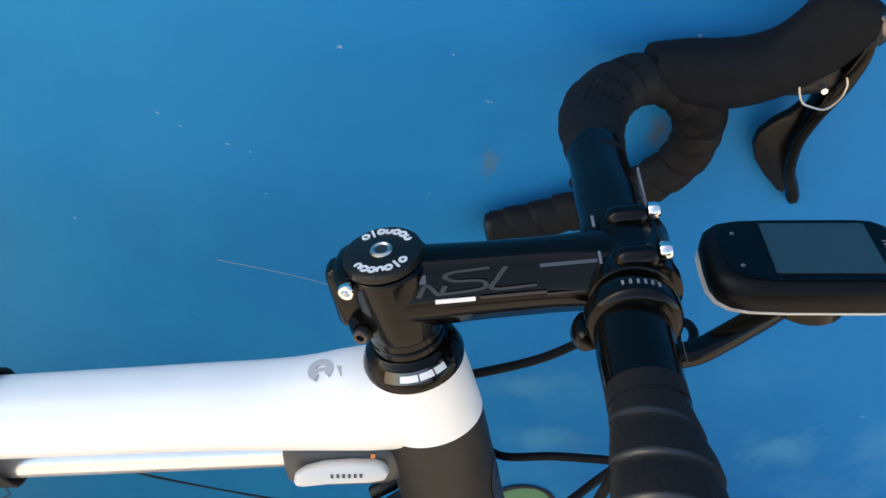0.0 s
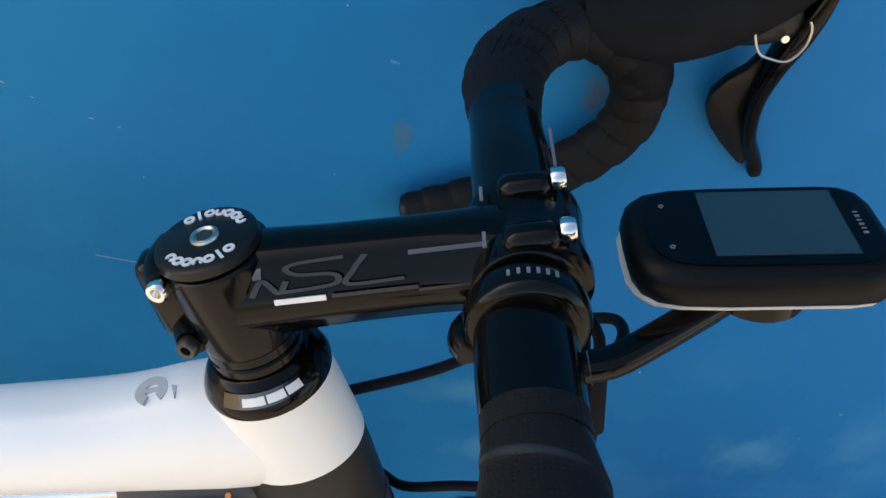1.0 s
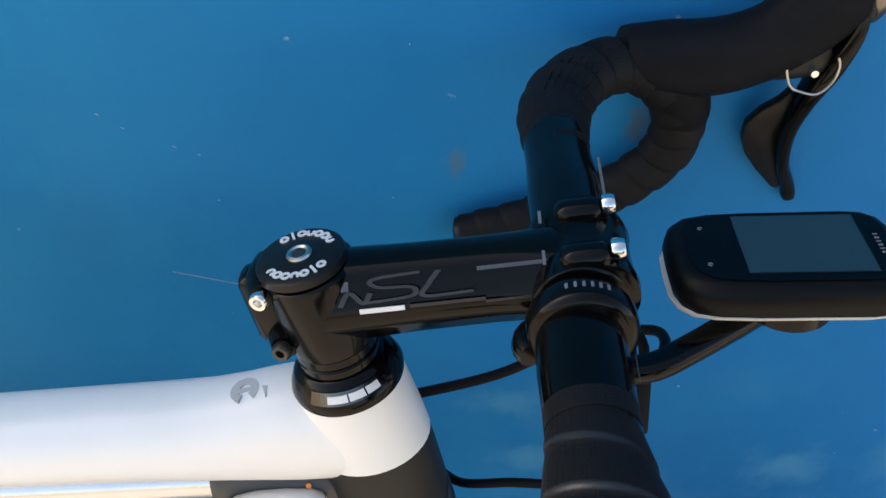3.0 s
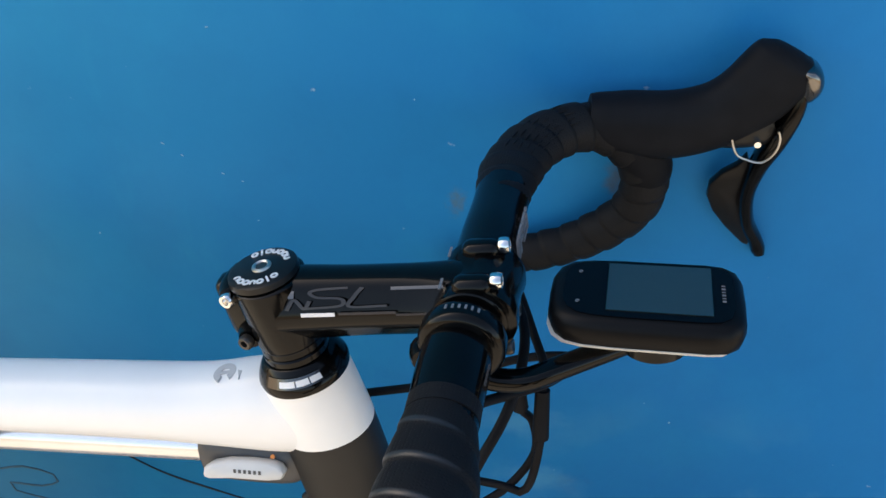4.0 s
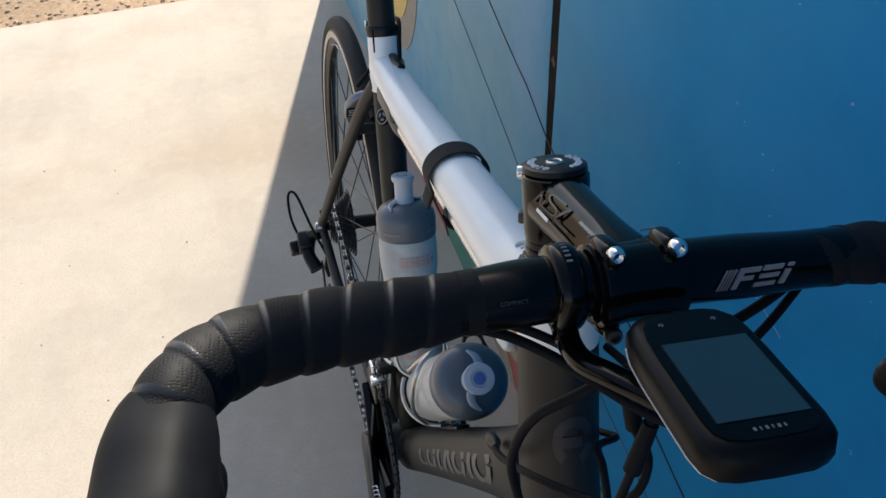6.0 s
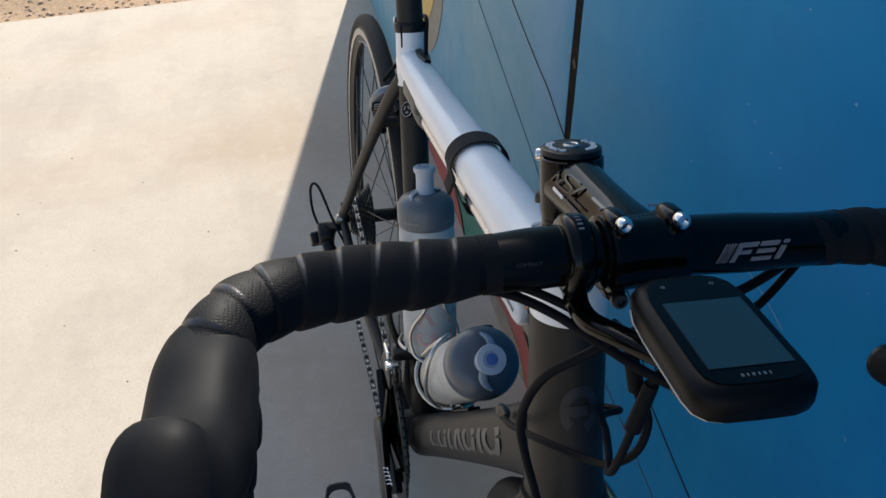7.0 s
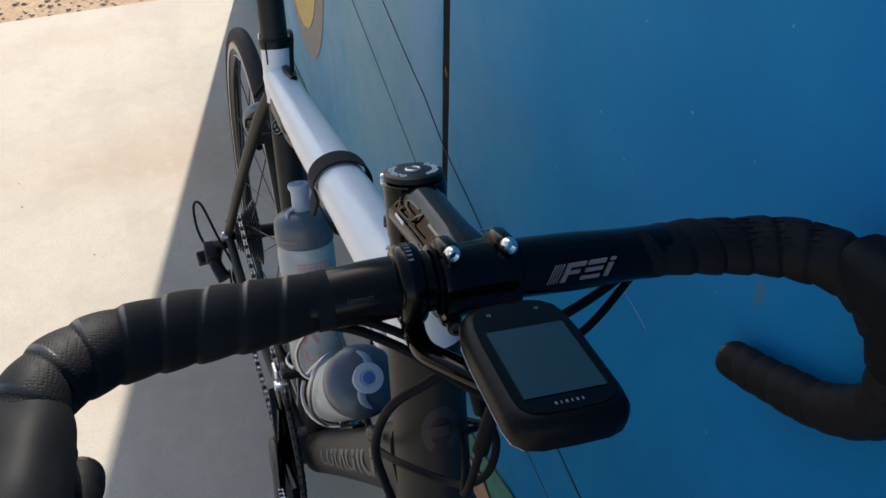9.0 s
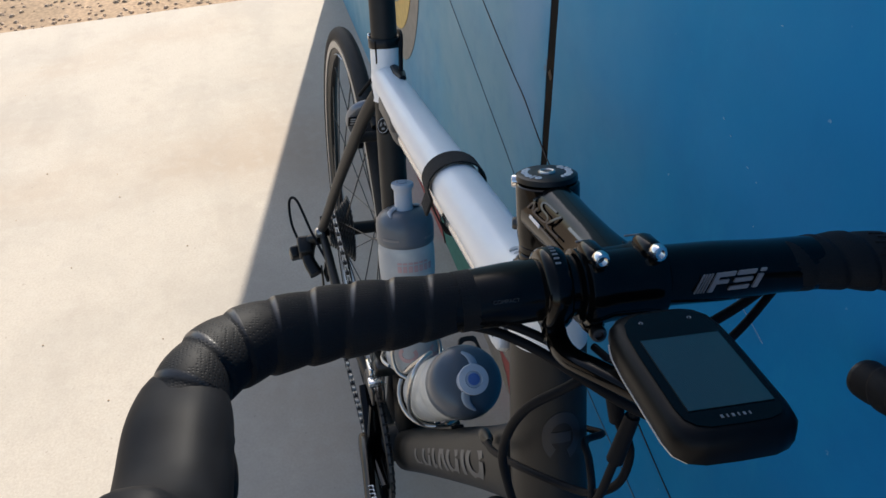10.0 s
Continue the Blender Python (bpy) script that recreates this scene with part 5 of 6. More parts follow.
chainring("chainring", 0.104, -0.0465, 52)
chainring("chainring", 0.077, -0.0395, 38)
spider = []
for k in range(5):
    a = CR_A + 2 * math.pi * k / 5
    spider.append(tube((BB.x, -0.052, BB.z), (BB.x + 0.092 * math.cos(a), -0.050, BB.z + 0.092 * math.sin(a)), 0.012, 0.0085, 12, 3, 0.45))


def crank_arm(sgn, direction, name):
    a0 = BB + Vector((0, sgn * 0.064, 0))
    a1 = BB + direction * 0.172 + Vector((0, sgn * 0.082, 0))
    arm = part(name, join(sweep([(*(a0 - direction * 0.018), 0.008, 0.013), (*a0, 0.0105, 0.018), (*a0.lerp(a1, 0.3), 0.0085, 0.0135), (*a0.lerp(a1, 0.8), 0.0075, 0.0125), (*a1, 0.0072, 0.0135), (*(a1 + direction * 0.011), 0.0068, 0.0105), (*(a1 + direction * 0.014), 0.004, 0.007)], unit_section(20, 3.2)), *(spider if sgn < 0 else [])), "gloss", bike, "gloss black crank arm")
    return arm, a1


crank, tip = crank_arm(-1, fwd, "crank_arm")
_, tip_l = crank_arm(1, -fwd, "crank_arm")
cside = Vector((0, -1, 0))
cm = place_frame(BB + fwd * 0.105 + Vector((0, -0.0800, 0)), fwd, cside)
for k in range(5):
    part("lettering_block", join(slab((0.0016, 0.0075, 0.0006), 0, cm @ Matrix.Translation((-0.018 + k * 0.008, 0, 0.0))), slab((0.005, 0.0016, 0.0006), 0, cm @ Matrix.Translation((-0.016 + k * 0.008, 0.003, 0.0001)))), "wdecal", crank, "white lettering block", smooth=False)
cmt = place_frame(BB + fwd * 0.118 + Vector((0, -0.0735, 0)) + Vector((-fwd.z, 0, fwd.x)) * 0.0128, fwd, Vector((-fwd.z, 0, fwd.x)))
for k in range(5):
    part("lettering_block", join(slab((0.0016, 0.0066, 0.0006), 0, cmt @ Matrix.Translation((-0.018 + k * 0.008, 0, 0.0))), slab((0.005, 0.0016, 0.0006), 0, cmt @ Matrix.Translation((-0.016 + k * 0.008, 0.0025, 0.0001)))), "wdecal", crank, "white lettering block", smooth=False)


def pedal(p, sgn):
    c = p + Vector((0, sgn * 0.056, 0))
    m = place_frame(c, (-0.72, 0, 0.69), (0.69, 0, 0.72)) @ Matrix.Scale(0.85, 4)
    outline = [(-0.037, -0.025), (-0.032, -0.032), (-0.012, -0.0335), (0.008, -0.031), (0.030, -0.0225), (0.050, -0.0170), (0.0535, -0.013), (0.0545, 0.0), (0.0535, 0.013), (0.050, 0.0170), (0.030, 0.0225), (0.008, 0.031), (-0.012, 0.0335), (-0.032, 0.032), (-0.037, 0.025)]
    frame_v, frame_f, count_ = [], [], 32
    for i in range(count_):
        a = 2 * math.pi * i / count_
        ux, uy = math.cos(a), math.sin(a)
        far = 1.0
        for (x0, y0), (x1, y1) in zip(outline, outline[1:] + outline[:1]):
            x0, x1 = x0 - 0.024, x1 - 0.024
            den = ux * (y1 - y0) - uy * (x1 - x0)
            if abs(den) > 1e-9:
                t_, u_ = (x0 * (y1 - y0) - y0 * (x1 - x0)) / den, (x0 * uy - y0 * ux) / den
                if t_ > 0 and -1e-6 <= u_ <= 1 + 1e-6:
                    far = min(far, t_)
        near = 1 / ((abs(ux) / 0.0205) ** 2.6 + (abs(uy) / 0.0172) ** 2.6) ** (1 / 2.6)
        for dist_, h in ((near, -0.0045), (near, 0.0045), (far - 0.001, 0.0055), (far, 0.003), (far, -0.004), (far - 0.001, -0.0055)):
            frame_v.append(tuple(m @ Vector((0.024 + ux * dist_, uy * dist_, h))))
    for i in range(count_):
        for q in range(6):
            frame_f.append((i * 6 + q, i * 6 + (q + 1) % 6, (i + 1) % count_ * 6 + (q + 1) % 6, (i + 1) % count_ * 6 + q))
    rear = prism([(-0.037, -0.025), (-0.032, -0.031), (0.000, -0.031), (0.004, -0.02), (0.004, 0.02), (0.000, 0.031), (-0.032, 0.031), (-0.037, 0.025)], 0.017, m, 0.003)
    bar1 = (frame_v, frame_f)
    ob = part("pedal", join(rear, bar1), "matte", bike, "black clipless pedal with a wide opening")
    part("axle", tube(p, c, 0.0075, 0.0065, 16), "darksteel", ob)
    part("collar", lathe([(0.008, 0), (0.0115, 0.003), (0.0115, 0.009), (0.008, 0.012)], p + Vector((0, sgn * 0.013, 0)), (0, sgn, 0), 16), "steel", ob, "bright axle collar")
    part("spring_plate", slab((0.006, 0.022, 0.003), 0.001, m @ Matrix.Translation((-0.024, 0, 0.0092))), "track", ob, "bright spring plate")


pedal(tip, -1)
pedal(tip_l, 1)

# cassette and derailleurs
sprockets = []
for k in range(11):
    r = 0.024 + 0.0026 * k + (0.0009 * max(0, k - 6) ** 1.3)
    y = -0.052 + 0.0037 * k
    n = 14 + 2 * k
    pr = []
    for i in range(n * 2):
        a = math.pi * i / n
        rr = r + (0.0022 if i % 2 else -0.0016)
        pr.append((rr * math.cos(a), rr * math.sin(a)))
    sprockets.append(prism(pr, 0.0018, place_frame((REAR.x, y, REAR.z), (1, 0, 0), (0, -1, 0))))
part("cassette", join(*sprockets), "darksteel", bike, "dark steel cassette sprockets", smooth=False)
mech = part("rear_derailleur", join(
    sweep(smooth_path([(REAR.x + 0.004, -0.068, REAR.z - 0.012, 0.008, 0.008), (REAR.x - 0.012, -0.083, REAR.z - 0.024, 0.012, 0.011), (REAR.x + 0.004, -0.092, REAR.z - 0.048, 0.013, 0.011), (REAR.x + 0.03, -0.082, REAR.z - 0.066, 0.012, 0.012)], 0.006), unit_section(16, 3)),
    slab((0.036, 0.028, 0.032), 0.007, pose(REAR.x - 0.008, -0.094, REAR.z - 0.034, 0, 25, 0)), slab((0.022, 0.02, 0.026), 0.005, pose(REAR.x - 0.012, -0.112, REAR.z - 0.046, 0, 35, 10))), "anod", bike, "black rear derailleur")
part("cage_plate", prism([(-0.008, 0.008), (0.01, 0.006), (0.02, -0.05), (0.012, -0.066), (-0.002, -0.058), (-0.006, -0.02)], 0.003, place_frame((REAR.x + 0.03, -0.072, REAR.z - 0.062), (1, 0, 0), (0, -1, 0)), 0.001), "anod", mech)
for dx, dz in ((0.0, 0.0), (0.012, -0.05)):
    part("jockey_wheel", lathe([(0.004, -0.005), (0.018, -0.002), (0.018, 0.002), (0.004, 0.005)], (REAR.x + 0.03 + dx, -0.064, REAR.z - 0.064 + dz), (0, 1, 0), 20), "anod", mech)
part("cable_end", tube((REAR.x - 0.008, -0.1, REAR.z - 0.05), (REAR.x - 0.045, -0.118, REAR.z - 0.072), 0.0011, n=6), "track", mech, "bright bare cable end")
part("rear_shift_cable", sweep(smooth_path([(-0.735, -0.066, 0.325, 0.0023), (-0.79, -0.082, 0.345, 0.0023), (-0.835, -0.1, 0.385, 0.0023), (-0.85, -0.112, 0.375, 0.0023), (-0.836, -0.112, 0.335, 0.0023), (-0.8, -0.1, 0.308, 0.0023)], 0.004), unit_section(10)), "rubber", bike, "black looped shift cable")
fd = part("front_derailleur", join(slab((0.05, 0.004, 0.026), 0.0015, pose(BB.x - 0.006, -0.054, BB.z + 0.112, 0, -8, 0)), slab((0.05, 0.004, 0.024), 0.0015, pose(BB.x - 0.006, -0.040, BB.z + 0.112, 0, -8, 0)), slab((0.02, 0.03, 0.02), 0.004, pose(BB.x - 0.02, -0.03, BB.z + 0.13))), "darksteel", bike, "front derailleur with a polished cage")
part("cage_arm", join(slab((0.03, 0.006, 0.012), 0.002, pose(BB.x - 0.012, -0.053, BB.z + 0.142, 0, -15, 0)), slab((0.012, 0.018, 0.01), 0.002, pose(BB.x + 0.010, -0.050, BB.z + 0.136))), "chrome", fd, "polished cage bridge")
part("derailleur_arm", sweep(smooth_path([(BB.x - 0.02, -0.028, BB.z + 0.13, 0.005), (BB.x - 0.03, -0.042, BB.z + 0.16, 0.0048), (BB.x - 0.045, -0.045, BB.z + 0.19, 0.0045), (BB.x - 0.06, -0.03, BB.z + 0.2, 0.004)], 0.006), unit_section(10)), "anod", fd)

# chain, link by link
chain = part("chain", torus(BB + Vector((0, -0.0465, 0)), (0, 1, 0), 0.1045, [(0.0018, -0.002), (0.0018, 0.002), (-0.0018, 0.002), (-0.0018, -0.002)], 80), "darksteel", bike, "dark oiled chain")
link_geo = {}
for kind, w in (("outer", 0.0032), ("inner", 0.0022)):
    pl = [(-0.0085, -0.0035), (-0.0065, -0.0044), (0, -0.0032), (0.0065, -0.0044), (0.0085, -0.0035), (0.0085, 0.0035), (0.0065, 0.0044), (0, 0.0032), (-0.0065, 0.0044), (-0.0085, 0.0035)]
    link_geo[kind] = join(*[prism(pl, 0.0009, place_frame((0, sy * w, 0), (1, 0, 0), (0, -1, 0))) for sy in (-1, 1)], lathe([(0.0038, -w), (0.0038, w)], (0.00635, 0, 0), (0, 1, 0), 8))
proto = {}
cog = 0.037
runs = [(Vector((BB.x - 0.01, -0.0465, BB.z + 0.1045)), Vector((REAR.x + 0.003, -0.044, REAR.z + cog))),
        (Vector((BB.x - 0.02, -0.0465, BB.z - 0.1025)), Vector((REAR.x + 0.05, -0.06, REAR.z - 0.128)))]
count = 0
for a, b in runs:
    n = int((b - a).length / 0.0127)
    for k in range(n + 1):
        kind = "outer" if count % 2 else "inner"
        m = place_frame(a.lerp(b, k / n), b - a, Vector((-(b - a).z, 0, (b - a).x)))
        if kind not in proto:
            proto[kind] = part("link", link_geo[kind], "steel" if kind == "inner" else "darksteel", chain, smooth=False)
            proto[kind].matrix_basis = m
        else:
            o = new("link", proto[kind].data)
            o.parent = chain
            o.matrix_basis = m
        count += 1


# cables round the head of the bicycle
def cable(name, pts, r, label=""):
    return part(name, sweep(smooth_path([(*p, r) for p in pts], 0.004), unit_section(12)), "rubber", bike, label)


cable("front_brake_cable", [(0.112, 0.098, 0.921), (0.126, 0.06, 0.914), (0.142, 0.015, 0.914), (0.144, -0.015, 0.908), (0.139, -0.034, 0.892), (0.1298, -0.0476, 0.8725), (0.122, -0.0535, 0.848), (0.118, -0.0547, 0.8218), (0.118, -0.049, 0.793), (0.121, -0.041, 0.762), (0.123, -0.034, 0.732), (0.122, -0.0305, 0.703)], 0.0027, "black brake cable")
cable("shift_cable", [(0.107, -0.095, 0.926), (0.109, -0.07, 0.922), (0.120, -0.045, 0.915), (0.134, -0.022, 0.904), (0.143, -0.010, 0.894), (0.147, -0.004, 0.870), (0.155, 0.002, 0.855), (0.159, -0.002, 0.8355), (0.149, -0.008, 0.814), (0.1335, -0.014, 0.7989), (0.1, -0.033, 0.783), (0.06, -0.037, 0.752), (0.035, -0.034, 0.732)], 0.0024, "black shift cable")
cable("shift_cable", [(0.112, 0.1, 0.918), (0.135, 0.06, 0.905), (0.150, 0.02, 0.899), (0.1565, 0.004, 0.894), (0.157, -0.0025, 0.884), (0.160, -0.009, 0.855), (0.1595, -0.0125, 0.830), (0.157, -0.0137, 0.8175), (0.154, -0.0135, 0.8135), (0.148, -0.011, 0.8125), (0.137, -0.006, 0.808), (0.112, 0.004, 0.796), (0.0875, 0.0135, 0.7816), (0.072, 0.034, 0.766), (0.05, 0.037, 0.745), (0.035, 0.034, 0.733)], 0.0024, "black shift cable")
cable("rear_brake_cable", [(0.109, -0.095, 0.923), (0.113, -0.068, 0.917), (0.125, -0.045, 0.909), (0.143, -0.025, 0.901), (0.16, -0.006, 0.894), (0.172, 0.02, 0.884), (0.17, 0.04, 0.872), (0.14, 0.045, 0.858), (0.1, 0.035, 0.841), (0.055, 0.0255, 0.832)], 0.0026, "black brake cable")
for p0, p1 in (((0.1571, -0.0025, 0.884), (0.1600, -0.0090, 0.855)), ((0.1432, -0.0098, 0.894), (0.1468, -0.0042, 0.871))):
    part("cable_sleeve", tube(p0, p1, 0.0040, 0.0046, 12), "rubber", bike, "thick black cable sleeve")
for sg in (-1, 1):
    part("cable_adjuster", lathe([(0.0042, 0), (0.0048, 0.002), (0.0048, 0.016), (0.003, 0.02), (0.0026, 0.026)], (0.014, sg * 0.0295, 0.718), (0.8, sg * 0.12, 0.55), 14), "anod", bike, "black barrel adjuster")

# out-front mount under the computer
mount = part("computer_mount", join(
    sweep([(BAR.x, y, BAR.z, r, r) for y, r in ((-0.0412, 0.0168), (-0.0406, 0.0188), (-0.0390, 0.0203), (-0.0365, 0.0208), (-0.0320, 0.0208), (-0.0295, 0.0202), (-0.0280, 0.0188), (-0.0274, 0.0168))], unit_section(40)),
    sweep(smooth_path([(BAR.x - 0.0165, -0.0405, BAR.z - 0.0100, 0.0052), (BAR.x - 0.0185, -0.0345, BAR.z - 0.0105, 0.0062), (BAR.x - 0.0165, -0.0280, BAR.z - 0.0100, 0.0052)], 0.002), unit_section(16, 2.6)),
    slab((0.016, 0.011, 0.012), 0.003, pose(BAR.x + 0.009, -0.034, BAR.z - 0.0185, 0, 30, 0)),
    sweep(smooth_path([(BAR.x + 0.004, -0.034, BAR.z - 0.0185, 0.0055, 0.0048), (0.136, -0.034, 0.9205, 0.0055, 0.0048), (0.149, -0.0325, 0.923, 0.0056, 0.0045), (0.163, -0.025, 0.927, 0.0058, 0.0044), (0.18, -0.013, 0.9298, 0.0062, 0.0042), (0.196, 0.0, 0.931, 0.0075, 0.0042), (0.208, 0.0025, 0.9315, 0.009, 0.0042)], 0.004), unit_section(16, 3)),
    lathe([(0.0165, -0.004), (0.0175, -0.003), (0.0175, 0.005), (0.016, 0.006)], (0.205, 0.0025, 0.934), (-0.16, 0, 1), 28)), "gloss", bike, "gloss black out-front mount")
part("mount_screw", lathe([(0.003, 0), (0.004, 0.001), (0.004, 0.004), (0.0025, 0.005)], (BAR.x + 0.016, -0.034, BAR.z - 0.0215), (0.9, 0, -0.3), 12), "darksteel", mount, "bright mount screw")
for k in range(6):
    part("lettering_block", slab((0.0011, 0.0026, 0.0004), 0, place_frame(BAR + Vector((-0.009 + 0.003 * k, -0.034, math.sqrt(0.0209 ** 2 - (-0.009 + 0.003 * k) ** 2))), (1, 0, -(-0.009 + 0.003 * k) / 0.0209), (-0.009 + 0.003 * k, 0, 0.0209))), "decal", mount, smooth=False)

# ---- the bike computer ----
DM = place_frame((0.2013, 0.0030, 0.9606), (0.9895, 0, 0.145), (-0.145, 0, 0.9895)) @ Matrix.Diagonal((1.01, 0.99, 1, 1))
HALF = [(-0.0498, 0.0), (-0.0494, 0.0122), (-0.0470, 0.0192), (-0.0418, 0.0240), (-0.033, 0.0262), (-0.018, 0.0270), (0.024, 0.0270), (0.0320, 0.0258), (0.0370, 0.0218), (0.0392, 0.0150), (0.0396, 0.0)]
DEV = [(u, -v) for u, v in HALF] + HALF[-2:0:-1]


def shell(levels, m):
    """Stacked outlines of the case: (height, inset, shift along the length) from the bottom up."""
    rows = []
    for h, inset, slide in levels:
        rows.append([tuple(m @ Vector((u * (1 - inset / 0.043) + slide, v * (1 - inset / 0.0263), h))) for u, v in DEV])
    n = len(DEV)
    verts = [q for r in rows for q in r]
    faces = [(i * n + k, i * n + (k + 1) % n, (i + 1) * n + (k + 1) % n, (i + 1) * n + k) for i in range(len(rows) - 1) for k in range(n)]
    return verts, faces + [tuple(range(n))[::-1], tuple(range((len(rows) - 1) * n, len(rows) * n))]


computer = make("bike_computer", shell([(-0.0148, 0.0012, 0), (-0.0100, 0.0, 0), (-0.0055, 0.0003, 0), (-0.0028, 0.0016, 0), (-0.0012, 0.0034, 0), (-0.0004, 0.0058, 0)], DM), "device", None, angle=60)
computer.matrix_world = BIKE @ TURN
tagged(computer, "black bike computer with a dull screen on the out-front mount", "bike computer")
part("base", shell([(-0.0175, 0.0052, -0.0020), (-0.0172, 0.0030, -0.0020), (-0.0165, 0.0014, -0.0018), (-0.0149, 0.0008, -0.0016)], DM), "offwhite", computer, "off-white base", angle=60)
part("bezel", prism([(u * 0.86, v * 0.80) for u, v in DEV], 0.0006, DM @ Matrix.Translation((0, 0, -0.0002))), "bezel", computer, "glossy black bezel")
part("screen", slab((0.0468, 0.0360, 0.0005), 0, DM @ Matrix.Translation((0.0008, 0.0008, 0.0003))), "screen", computer, "dull blue-grey screen", smooth=False)
for y in (-0.0116, 0.0114):
    part("button_mark", flat_ring(0.0005, 0.0010, 0, 300, 0.0004, DM @ Matrix.Translation((-0.0357, y, 0.0002)), 10), "decal", computer, "small grey button mark", smooth=False)
for k in range(6):
    part("lettering_block", slab((0.0016, 0.0006 if k % 2 else 0.0010, 0.0004), 0, DM @ Matrix.Translation((0.0293, -0.0058 + k * 0.0023, 0.0002))), "decal", computer, "grey lettering block", smooth=False)

# ---- pump strapped under the top tube ----
pump = new("bicycle_pump")
pump.matrix_world = BIKE
tagged(pump, "silver frame pump with a grey head strapped to the top tube", "pump")


def pump_at(x):
    return Vector((x, 0.0, np.interp(x, [-0.45, -0.2, -0.03, 0.03], [0.7305, 0.770, 0.7965, 0.8045])))


part("barrel", sweep([(*pump_at(x), 0.0105) for x in (-0.40, -0.3, -0.2, -0.1, -0.028)], unit_section(28)), "pump", pump, "polished silver pump barrel")
headp = part("pump_head", sweep(smooth_path([(*pump_at(x), a, b) for x, a, b in ((-0.034, 0.0150, 0.0160), (-0.031, 0.0165, 0.0175), (-0.01, 0.0180, 0.0180), (0.010, 0.0185, 0.0175), (0.022, 0.0175, 0.0160), (0.0285, 0.0135, 0.0125), (0.0315, 0.006, 0.006))], 0.003), unit_section(28, 3.2)), "greyplastic", pump, "grey plastic pump head")
lv = place_frame(pump_at(-0.003) + Vector((0, -0.0205, 0.0085)), (0.99, 0, 0.12), (0, -1, 0.35))
part("lock_lever", prism([(-0.0265, -0.0075), (-0.0258, -0.004), (-0.021, -0.0005), (-0.011, 0.0025), (0.004, 0.0035), (0.016, 0.0030), (0.0215, 0.0008), (0.0235, -0.003), (0.0215, -0.0068), (0.014, -0.0082), (-0.01, -0.0090), (-0.0235, -0.0098), (-0.026, -0.0090)], 0.0085, lv, 0.0028), "lightplastic", headp, "pale grey lock lever")
for k in range(6):
    part("lettering_block", slab((0.0015, 0.0022, 0.0005), 0, lv @ Matrix.Translation((-0.006 + 0.0030 * k, -0.0030, 0.0044))), "greyplastic", headp, smooth=False)
part("orange_dot", lathe([(0.0013, 0), (0.0013, 0.0008)], pump_at(0.0115) + Vector((0, -0.0172, 0.0120)), (0, -1, 0.75), 12), "orange", headp, "small orange dot")
tail = part("pump_handle", join(sweep([(*pump_at(x), r) for x, r in ((-0.452, 0.009), (-0.448, 0.0125), (-0.41, 0.0135), (-0.396, 0.0125), (-0.392, 0.011))], unit_section(24)), slab((0.075, 0.014, 0.02), 0.005, pose(*(pump_at(-0.415) + Vector((0, -0.014, 0.0245))), 0, -7, 0))), "greyplastic", pump, "grey plastic pump handle")
dm = place_frame(Vector((-0.462, -0.0125, 0.7200)), (0.6, 0.4, 0.1), (0.5, -0.75, 0.43)) @ Matrix.Scale(0.84, 4)
disc = part("emblem_disc", prism([(0.0125 * math.cos(a), 0.0125 * math.sin(a)) for a in np.linspace(0, 2 * math.pi, 29)[:-1]], 0.004, dm, 0.001), "device", tail, "black round emblem")
part("emblem_ring", flat_ring(0.0098, 0.0104, 0, 359, 0.0006, dm @ Matrix.Translation((0, 0, 0.0021)), 28), "pale", disc, "thin white ring")
for k in range(3):
    part("emblem_mark", flat_ring(0.003, 0.006, 120 * k + 15, 120 * k + 85, 0.0006, dm @ Matrix.Translation((0, 0, 0.0021)), 8), "decal", disc, "white emblem mark", smooth=False)
band = []
for k in range(29):
    a = 2 * math.pi * k / 28
    y, z = math.sin(a), math.cos(a)
    band.append((0.0254 * y * (1 - 0.45 * max(0, -z)), 0.0222 * z - (0.027 * min(1, -z * 1.3) if z < 0 else 0.0)))
sx, sz = -0.196, 0.8060
v = []
for lx, ls in ((-0.011, 0), (-0.011, 0.0016), (0.011, 0.0016), (0.011, 0)):
    for y, z in band[:-1]:
        ln = math.hypot(y, z)
        v.append((sx + lx - 0.11 * z, y * (1 + ls / ln), sz + z * (1 + ls / ln) + lx * 0.12))
n = 28
f = []
for j in range(4):
    for k in range(n):
        f.append((j * n + k, j * n + (k + 1) % n, ((j + 1) % 4) * n + (k + 1) % n, ((j + 1) % 4) * n + k))
part("strap", (v, f), "strap", pump, "black hook-and-loop strap")
part("strap_tail", slab((0.018, 0.003, 0.018), 0.001, pose(sx + 0.002, -0.0245, sz - 0.018, -14, 6, 0)), "strap", pump, "loose strap end")


